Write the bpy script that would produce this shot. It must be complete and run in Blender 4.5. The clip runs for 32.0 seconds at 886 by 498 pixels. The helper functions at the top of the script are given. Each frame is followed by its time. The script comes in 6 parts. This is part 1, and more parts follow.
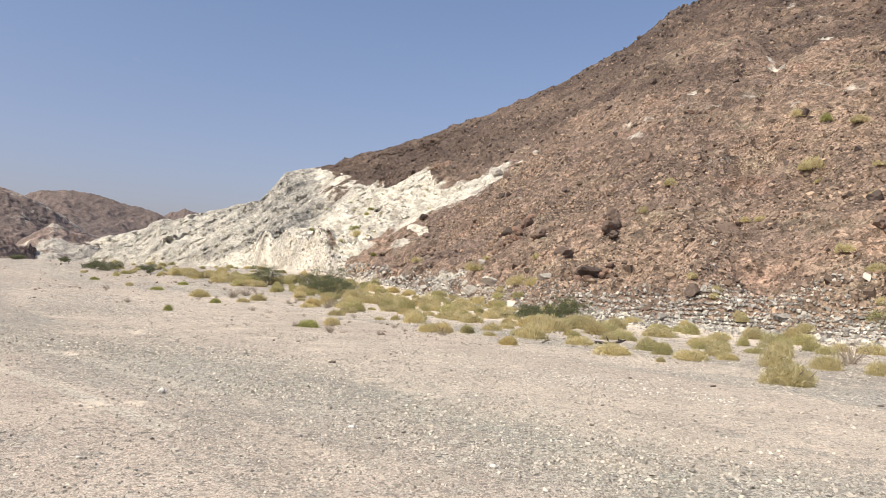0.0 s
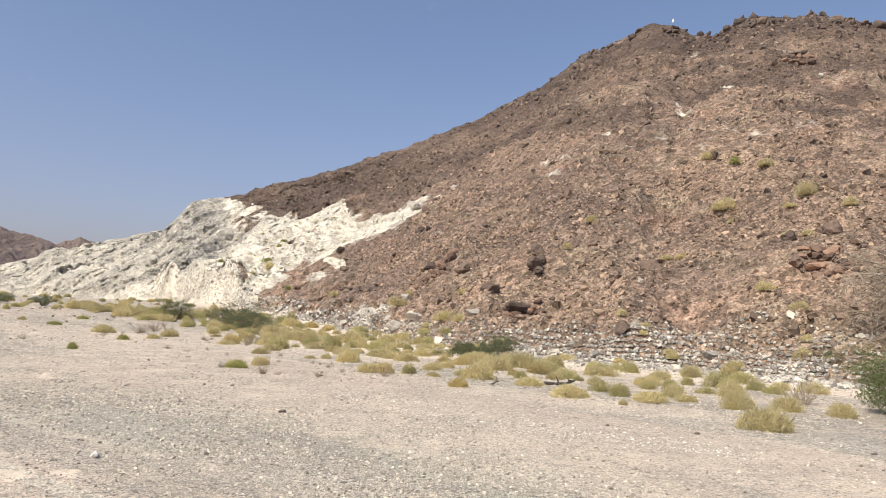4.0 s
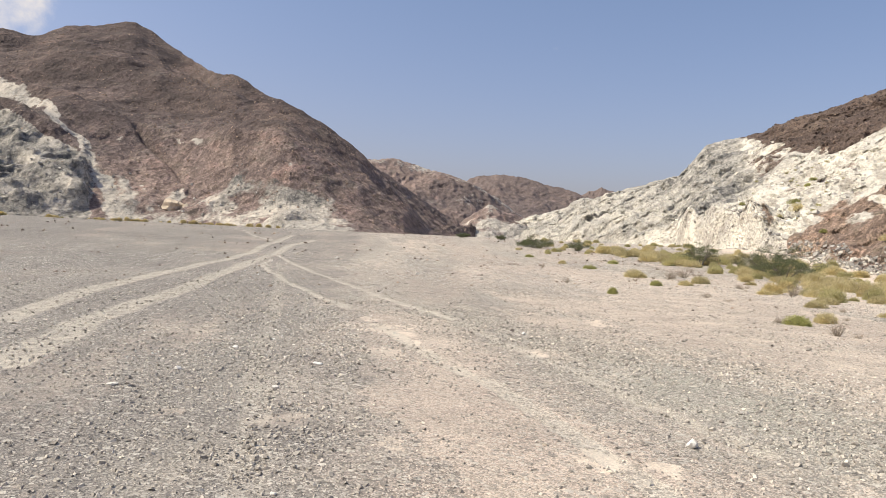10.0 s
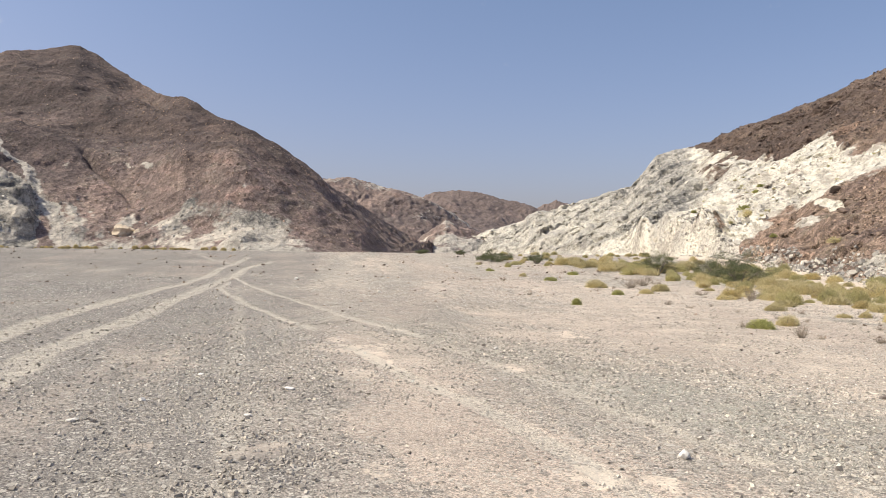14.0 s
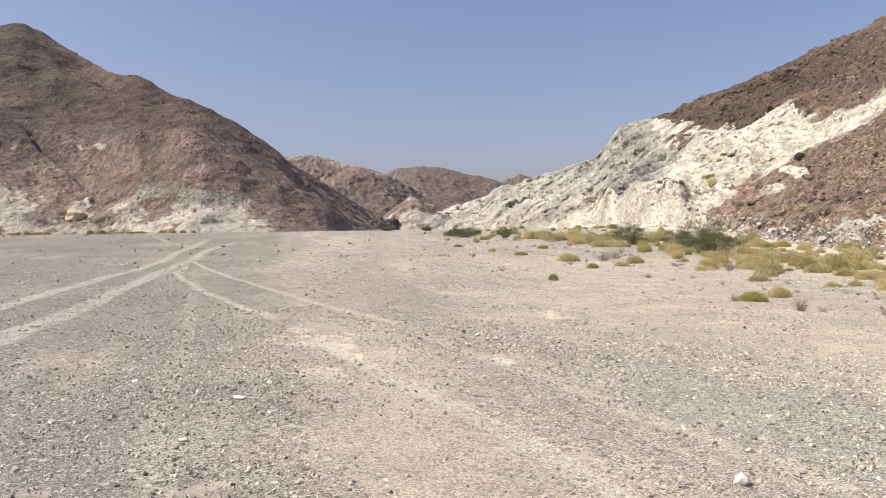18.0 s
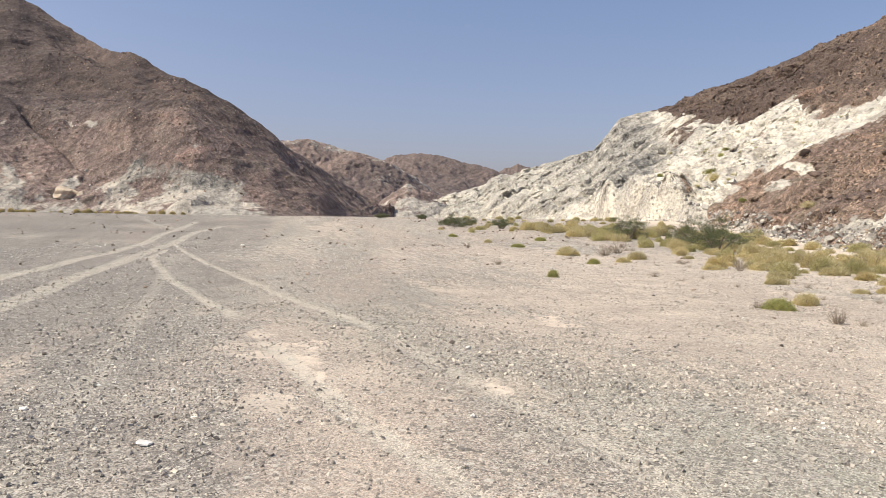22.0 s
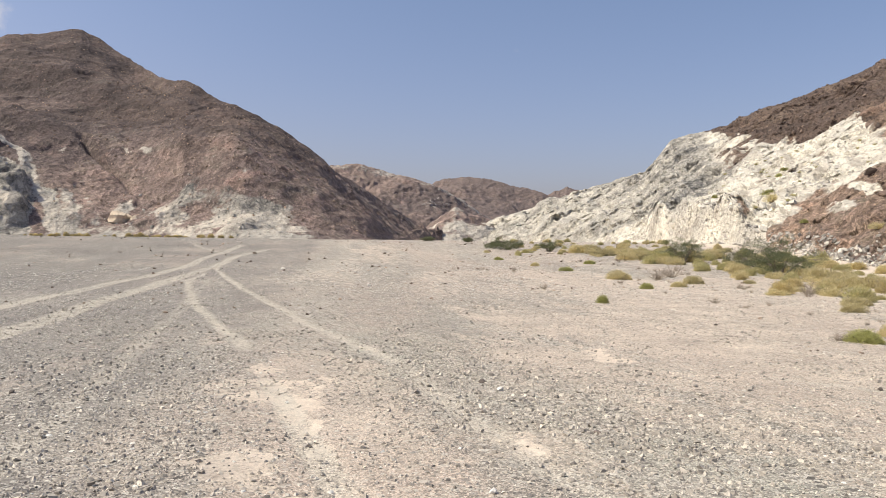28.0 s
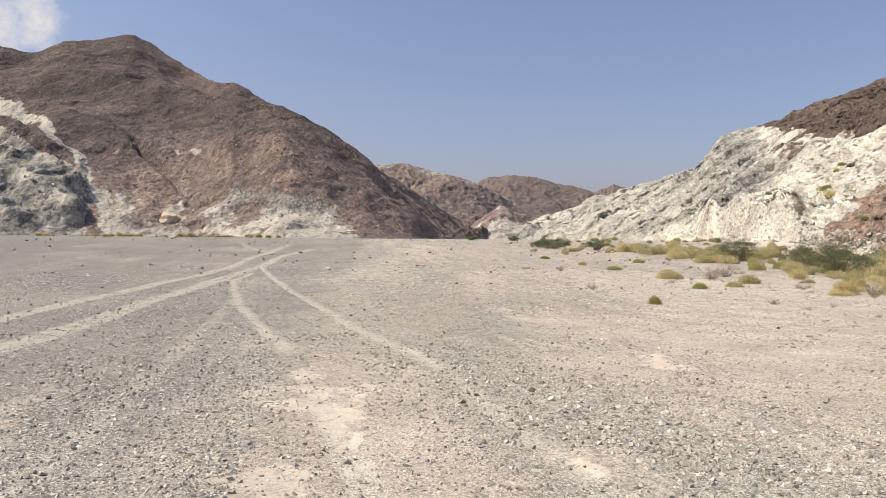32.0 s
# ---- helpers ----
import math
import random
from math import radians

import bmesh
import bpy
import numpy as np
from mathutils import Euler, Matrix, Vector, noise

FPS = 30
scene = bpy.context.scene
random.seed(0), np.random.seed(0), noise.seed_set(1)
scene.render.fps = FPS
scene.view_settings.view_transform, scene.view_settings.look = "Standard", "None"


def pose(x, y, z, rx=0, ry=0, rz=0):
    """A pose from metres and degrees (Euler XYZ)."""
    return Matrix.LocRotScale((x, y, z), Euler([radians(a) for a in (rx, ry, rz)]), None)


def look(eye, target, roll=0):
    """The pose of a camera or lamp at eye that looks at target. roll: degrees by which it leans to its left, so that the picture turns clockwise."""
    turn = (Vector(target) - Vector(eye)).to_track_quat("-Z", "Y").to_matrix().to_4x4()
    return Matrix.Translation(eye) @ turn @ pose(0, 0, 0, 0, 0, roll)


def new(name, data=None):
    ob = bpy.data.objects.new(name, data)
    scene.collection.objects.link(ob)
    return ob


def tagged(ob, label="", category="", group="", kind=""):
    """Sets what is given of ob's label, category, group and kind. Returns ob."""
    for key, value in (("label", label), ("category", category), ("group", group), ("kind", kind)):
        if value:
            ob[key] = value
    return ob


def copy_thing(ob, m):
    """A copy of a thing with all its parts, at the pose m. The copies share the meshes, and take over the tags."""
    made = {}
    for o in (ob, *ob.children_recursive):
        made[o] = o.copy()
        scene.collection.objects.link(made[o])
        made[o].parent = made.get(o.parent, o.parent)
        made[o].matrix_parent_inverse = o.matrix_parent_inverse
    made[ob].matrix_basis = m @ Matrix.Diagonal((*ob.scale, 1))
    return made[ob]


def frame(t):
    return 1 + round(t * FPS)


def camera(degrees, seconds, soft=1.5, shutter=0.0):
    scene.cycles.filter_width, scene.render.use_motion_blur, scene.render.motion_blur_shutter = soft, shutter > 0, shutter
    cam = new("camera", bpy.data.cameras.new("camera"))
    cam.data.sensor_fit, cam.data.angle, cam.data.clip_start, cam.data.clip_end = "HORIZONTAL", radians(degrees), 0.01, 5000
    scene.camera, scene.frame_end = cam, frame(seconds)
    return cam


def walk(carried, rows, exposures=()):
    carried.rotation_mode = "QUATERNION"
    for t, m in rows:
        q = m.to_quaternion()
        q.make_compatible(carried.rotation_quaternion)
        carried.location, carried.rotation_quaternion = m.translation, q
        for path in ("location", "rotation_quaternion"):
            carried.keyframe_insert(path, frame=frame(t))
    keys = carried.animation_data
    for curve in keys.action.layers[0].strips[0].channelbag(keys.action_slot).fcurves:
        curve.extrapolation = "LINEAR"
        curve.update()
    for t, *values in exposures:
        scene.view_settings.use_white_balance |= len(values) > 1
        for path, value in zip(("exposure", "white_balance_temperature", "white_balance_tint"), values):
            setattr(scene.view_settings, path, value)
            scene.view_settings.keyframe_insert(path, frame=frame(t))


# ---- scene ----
# seconds, eye x y z, yaw, pitch, roll in degrees
PATH = [
    (0.0, 0.21, 0.00, 1.55, 6.50, 2.36, 2.25), (0.5, 0.09, 0.22, 1.57, 3.20, 2.73, 2.18), (1.0, -0.11, 0.41, 1.58, 1.91, 2.88, 1.39),
    (1.5, -0.30, 0.60, 1.60, 1.24, 3.58, 1.15), (2.0, -0.39, 0.78, 1.62, -0.14, 4.63, 2.06), (2.5, -0.54, 0.87, 1.63, -2.49, 5.54, 3.32),
    (4.5, -0.82, 1.05, 1.60, 2.46, 4.94, 1.36), (5.0, -0.88, 1.24, 1.61, 9.99, 4.03, -1.00), (5.5, -1.02, 1.37, 1.59, 15.38, 3.47, -2.17),
    (6.0, -1.17, 1.47, 1.59, 19.88, 2.98, -1.98), (6.5, -1.25, 1.67, 1.59, 23.80, 2.33, -1.55), (7.0, -1.42, 1.83, 1.58, 27.20, 1.46, -1.05),
    (7.5, -1.58, 1.97, 1.58, 30.42, 0.69, -0.38), (8.0, -1.67, 2.21, 1.60, 32.93, -0.09, 0.66), (8.5, -1.84, 2.38, 1.59, 35.20, -0.61, 1.81),
    (9.0, -2.03, 2.50, 1.60, 37.00, -0.86, 2.73), (9.5, -2.14, 2.68, 1.58, 37.68, -0.86, 3.00), (10.0, -2.24, 2.80, 1.59, 37.81, -0.77, 2.65),
    (10.5, -2.40, 2.85, 1.59, 37.66, -0.62, 2.06), (11.0, -2.44, 2.90, 1.59, 37.26, -0.44, 1.65), (11.5, -2.42, 2.94, 1.58, 36.92, -0.19, 1.40),
    (12.0, -2.43, 2.94, 1.59, 36.65, 0.07, 1.50), (12.5, -2.45, 2.95, 1.58, 36.31, 0.39, 1.46), (13.0, -2.47, 2.95, 1.58, 35.90, 0.62, 1.24),
    (13.5, -2.48, 2.91, 1.57, 35.31, 0.69, 0.92), (14.0, -2.50, 2.86, 1.57, 34.56, 0.61, 0.70), (14.5, -2.53, 2.94, 1.56, 33.73, 0.45, 0.60),
    (15.0, -2.55, 3.11, 1.56, 33.06, 0.27, 0.70), (15.5, -2.64, 3.25, 1.56, 32.72, 0.14, 0.64), (17.5, -3.20, 3.79, 1.58, 32.52, -0.94, -0.53),
    (18.0, -3.38, 3.94, 1.58, 31.88, -1.24, -0.78), (18.5, -3.46, 4.18, 1.60, 30.90, -1.43, -0.75), (19.0, -3.56, 4.36, 1.59, 30.01, -1.48, -0.54),
    (19.5, -3.75, 4.53, 1.61, 29.41, -1.58, -0.13), (20.0, -3.79, 4.67, 1.60, 29.23, -1.77, 0.16), (20.5, -3.89, 4.94, 1.60, 29.63, -2.08, 0.50),
    (21.0, -4.07, 5.08, 1.61, 30.48, -2.39, 0.78), (21.5, -4.20, 5.30, 1.61, 31.19, -2.41, 0.85), (22.0, -4.23, 5.52, 1.64, 31.53, -2.17, 0.74),
    (22.5, -4.35, 5.68, 1.62, 31.62, -1.83, 0.55), (23.0, -4.51, 5.85, 1.63, 31.46, -1.39, 0.31), (23.5, -4.52, 6.09, 1.64, 31.02, -1.00, 0.19),
    (24.0, -4.53, 6.26, 1.64, 30.19, -0.76, 0.19), (24.5, -4.64, 6.37, 1.64, 29.37, -0.64, 0.34), (26.5, -4.65, 6.76, 1.59, 32.38, -0.49, 0.69),
    (27.0, -4.70, 6.79, 1.58, 33.72, -0.51, 0.65), (27.5, -4.72, 6.80, 1.59, 34.67, -0.50, 0.56), (28.0, -4.74, 6.80, 1.59, 35.35, -0.38, 0.65),
    (28.5, -4.75, 6.77, 1.59, 35.71, -0.43, 0.85), (29.0, -4.79, 6.75, 1.59, 35.62, -0.63, 1.13), (29.5, -4.81, 6.70, 1.58, 35.47, -0.92, 1.52),
    (30.0, -4.81, 6.79, 1.58, 35.53, -1.18, 1.69), (30.5, -4.79, 6.95, 1.58, 35.96, -1.14, 1.61), (31.0, -4.85, 7.08, 1.59, 36.89, -0.94, 1.24),
    (31.5, -4.99, 7.12, 1.60, 38.01, -0.68, 0.70), (32.0, -5.01, 7.14, 1.61, 38.85, -0.51, 0.44),
]


def stance(x, y, z, yaw, pitch, roll):
    return pose(x, y, z, 0, 0, yaw) @ pose(0, 0, 0, 90 + pitch) @ pose(0, 0, 0, 0, 0, roll)


cam = camera(62.1, 32.0, soft=0.8)
walk(cam, [(r[0], stance(*r[1:])) for r in PATH], exposures=[(0.0, 0.34, 7400, 9.5), (12.0, 0.33, 7400, 9.5), (32.0, 0.285, 7400, 9.5)])

# ---- sky, sun ----
SUN_AZ, SUN_EL = radians(-136), radians(50)
world = bpy.data.worlds.new("sky")
scene.world = world
world.use_nodes = True
wn, wl = world.node_tree.nodes, world.node_tree.links
background = wn["Background"]
sky = wn.new("ShaderNodeTexSky")
sky.sky_type, sky.sun_disc = "NISHITA", False
sky.sun_elevation, sky.sun_rotation = SUN_EL, SUN_AZ
sky.air_density, sky.dust_density, sky.ozone_density, sky.altitude = 1.0, 3.4, 7.0, 300
background.inputs["Strength"].default_value = 0.134
# a small bank of cloud low over the mountain
where = wn.new("ShaderNodeTexCoord")
bearing = wn.new("ShaderNodeVectorMath")
bearing.operation = "DOT_PRODUCT"
bearing.inputs[1].default_value = Vector((-0.910, 0.325, 0.262)).normalized()
puff = wn.new("ShaderNodeTexNoise")
puff.inputs["Scale"].default_value, puff.inputs["Detail"].default_value, puff.inputs["Roughness"].default_value = 14, 7, 0.6
wl.new(where.outputs["Generated"], bearing.inputs[0])
wl.new(where.outputs["Generated"], puff.inputs["Vector"])
near_bank = wn.new("ShaderNodeMapRange")
near_bank.interpolation_type = "SMOOTHSTEP"
for k, value in ((1, 0.9945), (2, 0.9995), (3, -0.2), (4, 0.22)):
    near_bank.inputs[k].default_value = value
wl.new(bearing.outputs["Value"], near_bank.inputs[0])
total = wn.new("ShaderNodeMath")
wl.new(near_bank.outputs[0], total.inputs[0])
wl.new(puff.outputs["Fac"], total.inputs[1])
cover = wn.new("ShaderNodeMapRange")
cover.interpolation_type = "SMOOTHSTEP"
cover.inputs[1].default_value, cover.inputs[2].default_value = 0.5, 0.9
wl.new(total.outputs[0], cover.inputs[0])
blend = wn.new("ShaderNodeMix")
blend.data_type = "RGBA"
blend.inputs["B"].default_value = (5.2, 5.1, 5.3, 1)
wl.new(cover.outputs[0], blend.inputs["Factor"])
hue = wn.new("ShaderNodeMix")
hue.data_type, hue.blend_type = "RGBA", "MULTIPLY"
hue.inputs["Factor"].default_value = 1.0
height = wn.new("ShaderNodeSeparateXYZ")
wl.new(where.outputs["Generated"], height.inputs[0])
climb = wn.new("ShaderNodeValToRGB")
climb.color_ramp.elements[0].position, climb.color_ramp.elements[0].color = 0.02, (1.25, 0.95, 0.955, 1)
climb.color_ramp.elements[1].position, climb.color_ramp.elements[1].color = 0.36, (1.05, 0.975, 0.985, 1)
wl.new(height.outputs["Z"], climb.inputs[0])
wl.new(climb.outputs[0], hue.inputs["B"])
wl.new(sky.outputs[0], hue.inputs["A"])
haze = wn.new("ShaderNodeMix")
haze.data_type = "RGBA"
haze.inputs["Factor"].default_value = 0.12
haze.inputs["B"].default_value = (1.69, 2.26, 3.76, 1)
wl.new(hue.outputs["Result"], haze.inputs["A"])
wl.new(haze.outputs["Result"], blend.inputs["A"])
wl.new(blend.outputs["Result"], background.inputs["Color"])

sun = new("sun", bpy.data.lights.new("sun", "SUN"))
sun.data.energy, sun.data.angle, sun.data.color = 3.6, radians(0.6), (0.985, 0.965, 0.88)
sun.matrix_world = look((math.sin(SUN_AZ) * math.cos(SUN_EL) * 100, math.cos(SUN_AZ) * math.cos(SUN_EL) * 100, math.sin(SUN_EL) * 100), (0, 0, 0))


# ---- noise on arrays ----
def lattice(ix, iy, iz, seed):
    h = (ix * 374761393 + iy * 668265263 + iz * 2147483647 + seed * 974634777) & 0xFFFFFFFF
    h = ((h ^ (h >> 13)) * 1274126177) & 0xFFFFFFFF
    return ((h ^ (h >> 16)) & 0xFFFF) / 32767.5 - 1.0


def vnoise(x, y, z=0.0, seed=0):
    """Smooth noise from -1 to 1 with a grain of one metre."""
    x, y, z = np.broadcast_arrays(np.asarray(x, float), np.asarray(y, float), np.asarray(z, float))
    ix, iy, iz = (np.floor(a).astype(np.int64) for a in (x, y, z))
    fx, fy, fz = x - ix, y - iy, z - iz
    fx, fy, fz = (a * a * (3 - 2 * a) for a in (fx, fy, fz))
    out = 0.0
    for dx in (0, 1):
        for dy in (0, 1):
            for dz in (0, 1):
                w = (fx if dx else 1 - fx) * (fy if dy else 1 - fy) * (fz if dz else 1 - fz)
                out = out + w * lattice(ix + dx, iy + dy, iz + dz, seed)
    return out


def fbm(x, y, z=0.0, octaves=4, seed=0, gain=0.5):
    out, amp, f = 0.0, 1.0, 1.0
    for k in range(octaves):
        out = out + amp * vnoise(np.asarray(x) * f, np.asarray(y) * f, np.asarray(z) * f, seed + 17 * k)
        amp, f = amp * gain, f * 2.03
    return out


def ridged(x, y, z=0.0, octaves=4, seed=0):
    out, amp, f = 0.0, 1.0, 1.0
    for k in range(octaves):
        out = out + amp * (1 - 2 * np.abs(vnoise(np.asarray(x) * f, np.asarray(y) * f, np.asarray(z) * f, seed + 31 * k)))
        amp, f = amp * 0.5, f * 2.07
    return out


def step(a, b, x):
    u = np.clip((np.asarray(x, float) - a) / (b - a), 0, 1)
    return u * u * (3 - 2 * u)


# ---- materials ----
class Nodes:
    """Short hand for a node material."""

    def __init__(self, name):
        self.mat = bpy.data.materials.new(name)
        self.mat.use_nodes = True
        self.tree = self.mat.node_tree
        self.bsdf = self.tree.nodes["Principled BSDF"]

    def put(self, value, socket):
        if hasattr(value, "is_output"):
            self.tree.links.new(value, socket)
        elif isinstance(value, tuple) and len(value) == 3 and socket.type == "RGBA":
            socket.default_value = (*value, 1)
        else:
            socket.default_value = value

    def place(self):
        return self.tree.nodes.new("ShaderNodeNewGeometry").outputs["Position"]

    def attr(self, name):
        n = self.tree.nodes.new("ShaderNodeAttribute")
        n.attribute_name = name
        return n.outputs["Fac"]

    def noise(self, scale, detail=4.0, vector=None, rough=0.55):
        n = self.tree.nodes.new("ShaderNodeTexNoise")
        n.inputs["Scale"].default_value, n.inputs["Detail"].default_value, n.inputs["Roughness"].default_value = scale, detail, rough
        self.put(vector if vector is not None else self.place(), n.inputs["Vector"])
        return n.outputs["Fac"]

    def cells(self, scale, out="Color", vector=None, feature="F1"):
        n = self.tree.nodes.new("ShaderNodeTexVoronoi")
        n.feature = feature
        n.inputs["Scale"].default_value = scale
        self.put(vector if vector is not None else self.place(), n.inputs["Vector"])
        return n.outputs[out]

    def stretch(self, x, y, z, turn=0.0):
        n = self.tree.nodes.new("ShaderNodeMapping")
        n.inputs["Scale"].default_value = (x, y, z)
        n.inputs["Rotation"].default_value = (0, 0, radians(turn))
        self.put(self.place(), n.inputs["Vector"])
        return n.outputs["Vector"]

    def lay(self, *rows):
        """Coordinates along three directions of the world, each with its own scale."""
        n = self.tree.nodes.new("ShaderNodeCombineXYZ")
        for row, socket in zip(rows, n.inputs):
            d = self.tree.nodes.new("ShaderNodeVectorMath")
            d.operation = "DOT_PRODUCT"
            d.inputs[1].default_value = row
            self.put(self.place(), d.inputs[0])
            self.put(d.outputs["Value"], socket)
        return n.outputs[0]

    def calc(self, op, a, b=0.0, c=0.0):
        n = self.tree.nodes.new("ShaderNodeMath")
        n.operation = op
        for value, socket in zip((a, b, c), n.inputs):
            self.put(value, socket)
        return n.outputs[0]

    def ramp(self, fac, *stops):
        n = self.tree.nodes.new("ShaderNodeValToRGB")
        while len(n.color_ramp.elements) < len(stops):
            n.color_ramp.elements.new(0.5)
        for e, (at, col) in zip(n.color_ramp.elements, stops):
            e.position, e.color = at, (*((col,) * 3 if isinstance(col, float) else col), 1)
        self.put(fac, n.inputs["Fac"])
        return n.outputs["Color"]

    def mix(self, fac, a, b, how="MIX"):
        n = self.tree.nodes.new("ShaderNodeMix")
        n.data_type, n.blend_type = "RGBA", how
        self.put(fac, n.inputs["Factor"])
        self.put(a, n.inputs["A"])
        self.put(b, n.inputs["B"])
        return n.outputs["Result"]

    def random(self):
        return self.tree.nodes.new("ShaderNodeObjectInfo").outputs["Random"]

    def island(self):
        return self.tree.nodes.new("ShaderNodeNewGeometry").outputs["Random Per Island"]

    def done(self, color, rough=0.9, height=None, depth=0.02, strength=1.0):
        self.put(color, self.bsdf.inputs["Base Color"])
        self.put(rough, self.bsdf.inputs["Roughness"])
        self.bsdf.inputs["Specular IOR Level"].default_value = 0.25
        if height is not None:
            n = self.tree.nodes.new("ShaderNodeBump")
            n.inputs["Distance"].default_value, n.inputs["Strength"].default_value = depth, strength
            self.put(height, n.inputs["Height"])
            self.put(n.outputs["Normal"], self.bsdf.inputs["Normal"])
        return self.mat


def hill_material(name, warm, dark, ochre, pale, grey, block=1.4, capped=0.74, bold=1.0):
    """Weathered hillside: blocky brown rock, with pale bedrock where the attribute pale says so."""
    m = Nodes(name)
    big = m.noise(0.035, 5)
    mid = m.noise(0.28, 6, rough=0.65)
    col = m.mix(m.ramp(big, (0.38, 0.0), (0.62, 1.0)), dark, warm)
    col = m.mix(m.calc("MULTIPLY", m.ramp(mid, (0.52, 0.0), (0.7, 1.0)), 0.35), col, ochre)
    # rusty, pinkish and olive-grey ground between the blocks
    col = m.mix(m.ramp(m.noise(0.13, 8, m.stretch(1, 1, 1.6, 20), 0.7), (0.53, 0.0), (0.66, 0.6)), col, tuple(c * k for c, k in zip(warm, (1.46, 1.32, 1.3))))
    col = m.mix(m.ramp(m.noise(0.16, 7, m.stretch(0.9, 1.2, 1.5, 70), 0.68), (0.54, 0.0), (0.68, 0.55)), col, tuple(c * k for c, k in zip(warm, (0.92, 1.1, 1.06))))
    col = m.mix(m.ramp(m.noise(0.21, 8, m.stretch(1.1, 0.8, 2.4, 40), 0.72), (0.55, 0.0), (0.67, 0.75)), col, tuple(c * 0.62 for c in dark))
    blocks = m.cells(block)
    fine = m.cells(block * 3.7)
    grit = m.cells(block * 9.0)
    col = m.mix(0.55 * bold, col, m.ramp(blocks, (0.25, 0.4), (0.5, 0.9), (0.75, 1.55)), "MULTIPLY")
    col = m.mix(0.5 * bold, col, m.ramp(fine, (0.25, 0.4), (0.5, 0.95), (0.75, 1.7)), "MULTIPLY")
    col = m.mix(0.35 * bold, col, m.ramp(grit, (0.25, 0.45), (0.5, 0.95), (0.75, 1.6)), "MULTIPLY")
    crack = m.noise(0.9, 9, m.stretch(1, 1, 2.2), 0.72)
    # white rock, blotched with grey
    white = m.mix(m.ramp(m.noise(0.11, 7, rough=0.68), (0.44, 0.0), (0.64, 0.55)), pale, grey)
    white = m.mix(m.ramp(m.noise(0.5, 9, m.lay((0.8, 0.48, 0.1), (0, 0, 0.4), (-0.1, 0.2, 0.0)), 0.72), (0.49, 0.0), (0.60, 0.8)), white, m.mix(0.4, grey, ochre))
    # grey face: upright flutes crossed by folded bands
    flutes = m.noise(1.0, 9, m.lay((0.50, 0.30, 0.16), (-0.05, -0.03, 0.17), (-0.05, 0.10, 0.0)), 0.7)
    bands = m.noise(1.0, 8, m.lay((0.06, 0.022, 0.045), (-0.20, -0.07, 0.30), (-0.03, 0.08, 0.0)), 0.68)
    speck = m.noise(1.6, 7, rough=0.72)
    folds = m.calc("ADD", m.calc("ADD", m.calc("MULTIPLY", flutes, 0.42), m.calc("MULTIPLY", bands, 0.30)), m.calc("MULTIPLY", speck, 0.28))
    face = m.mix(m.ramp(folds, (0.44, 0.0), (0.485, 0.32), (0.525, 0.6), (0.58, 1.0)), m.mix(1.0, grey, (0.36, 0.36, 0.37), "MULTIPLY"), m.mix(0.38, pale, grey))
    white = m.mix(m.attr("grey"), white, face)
    white = m.mix(0.8, white, m.ramp(crack, (0.36, 0.4), (0.46, 0.94), (0.7, 1.08)), "MULTIPLY")
    soil = m.ramp(m.noise(0.3, 8, rough=0.72), (0.57, 0.0), (0.69, 0.55))
    white = m.mix(soil, white, m.mix(0.55, ochre, pale))
    split = m.cells(1.0, "Distance", m.lay((0.55, 0.30, 0.2), (-0.25, -0.1, 0.5), (-0.2, 0.55, 0.0)), "DISTANCE_TO_EDGE")
    fade = m.calc("ADD", 0.15, m.calc("MULTIPLY", m.attr("grey"), 0.35))
    white = m.mix(fade, white, m.ramp(split, (0.0, 0.3), (0.06, 0.85), (0.16, 1.05)), "MULTIPLY")
    white = m.mix(0.3, white, m.ramp(fine, (0.1, 0.6), (0.9, 1.3)), "MULTIPLY")
    col = m.mix(m.calc("MULTIPLY", m.attr("cap"), m.ramp(m.noise(0.12, 6, m.stretch(1, 1, 2.5), 0.65), (0.35, 0.55), (0.6, 1.0))), col, m.mix(0.75 * bold, tuple(c * capped for c in dark), m.ramp(fine, (0.25, 0.45), (0.75, 1.5)), "MULTIPLY"))
    edge = m.calc("ADD", m.attr("pale"), m.calc("MULTIPLY", m.calc("SUBTRACT", m.noise(0.45, 8, rough=0.7), 0.5), 1.3))
    col = m.mix(m.ramp(edge, (0.42, 0.0), (0.6, 1.0)), col, white)
    height = m.calc("ADD", m.calc("MULTIPLY", m.cells(block, "Distance"), 0.8), m.calc("ADD", m.calc("MULTIPLY", crack, 0.9), m.calc("MULTIPLY", m.cells(block * 3.7, "Distance"), 0.35)))
    height = m.calc("ADD", height, m.calc("MULTIPLY", m.calc("MULTIPLY", flutes, m.attr("grey")), 2.4))
    return m.done(col, 0.92, height, 0.35, 0.9)


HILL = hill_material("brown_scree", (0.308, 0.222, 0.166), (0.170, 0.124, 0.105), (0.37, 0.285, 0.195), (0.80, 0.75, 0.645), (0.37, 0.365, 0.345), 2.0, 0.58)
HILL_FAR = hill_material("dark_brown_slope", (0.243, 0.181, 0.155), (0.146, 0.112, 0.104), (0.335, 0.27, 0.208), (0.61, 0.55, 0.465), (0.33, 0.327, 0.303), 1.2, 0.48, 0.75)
HILL_BACK = hill_material("distant_brown_slope", (0.265, 0.198, 0.17), (0.165, 0.131, 0.122), (0.40, 0.305, 0.228), (0.6, 0.55, 0.47), (0.40, 0.39, 0.37), 0.4, 0.85, 0.6)


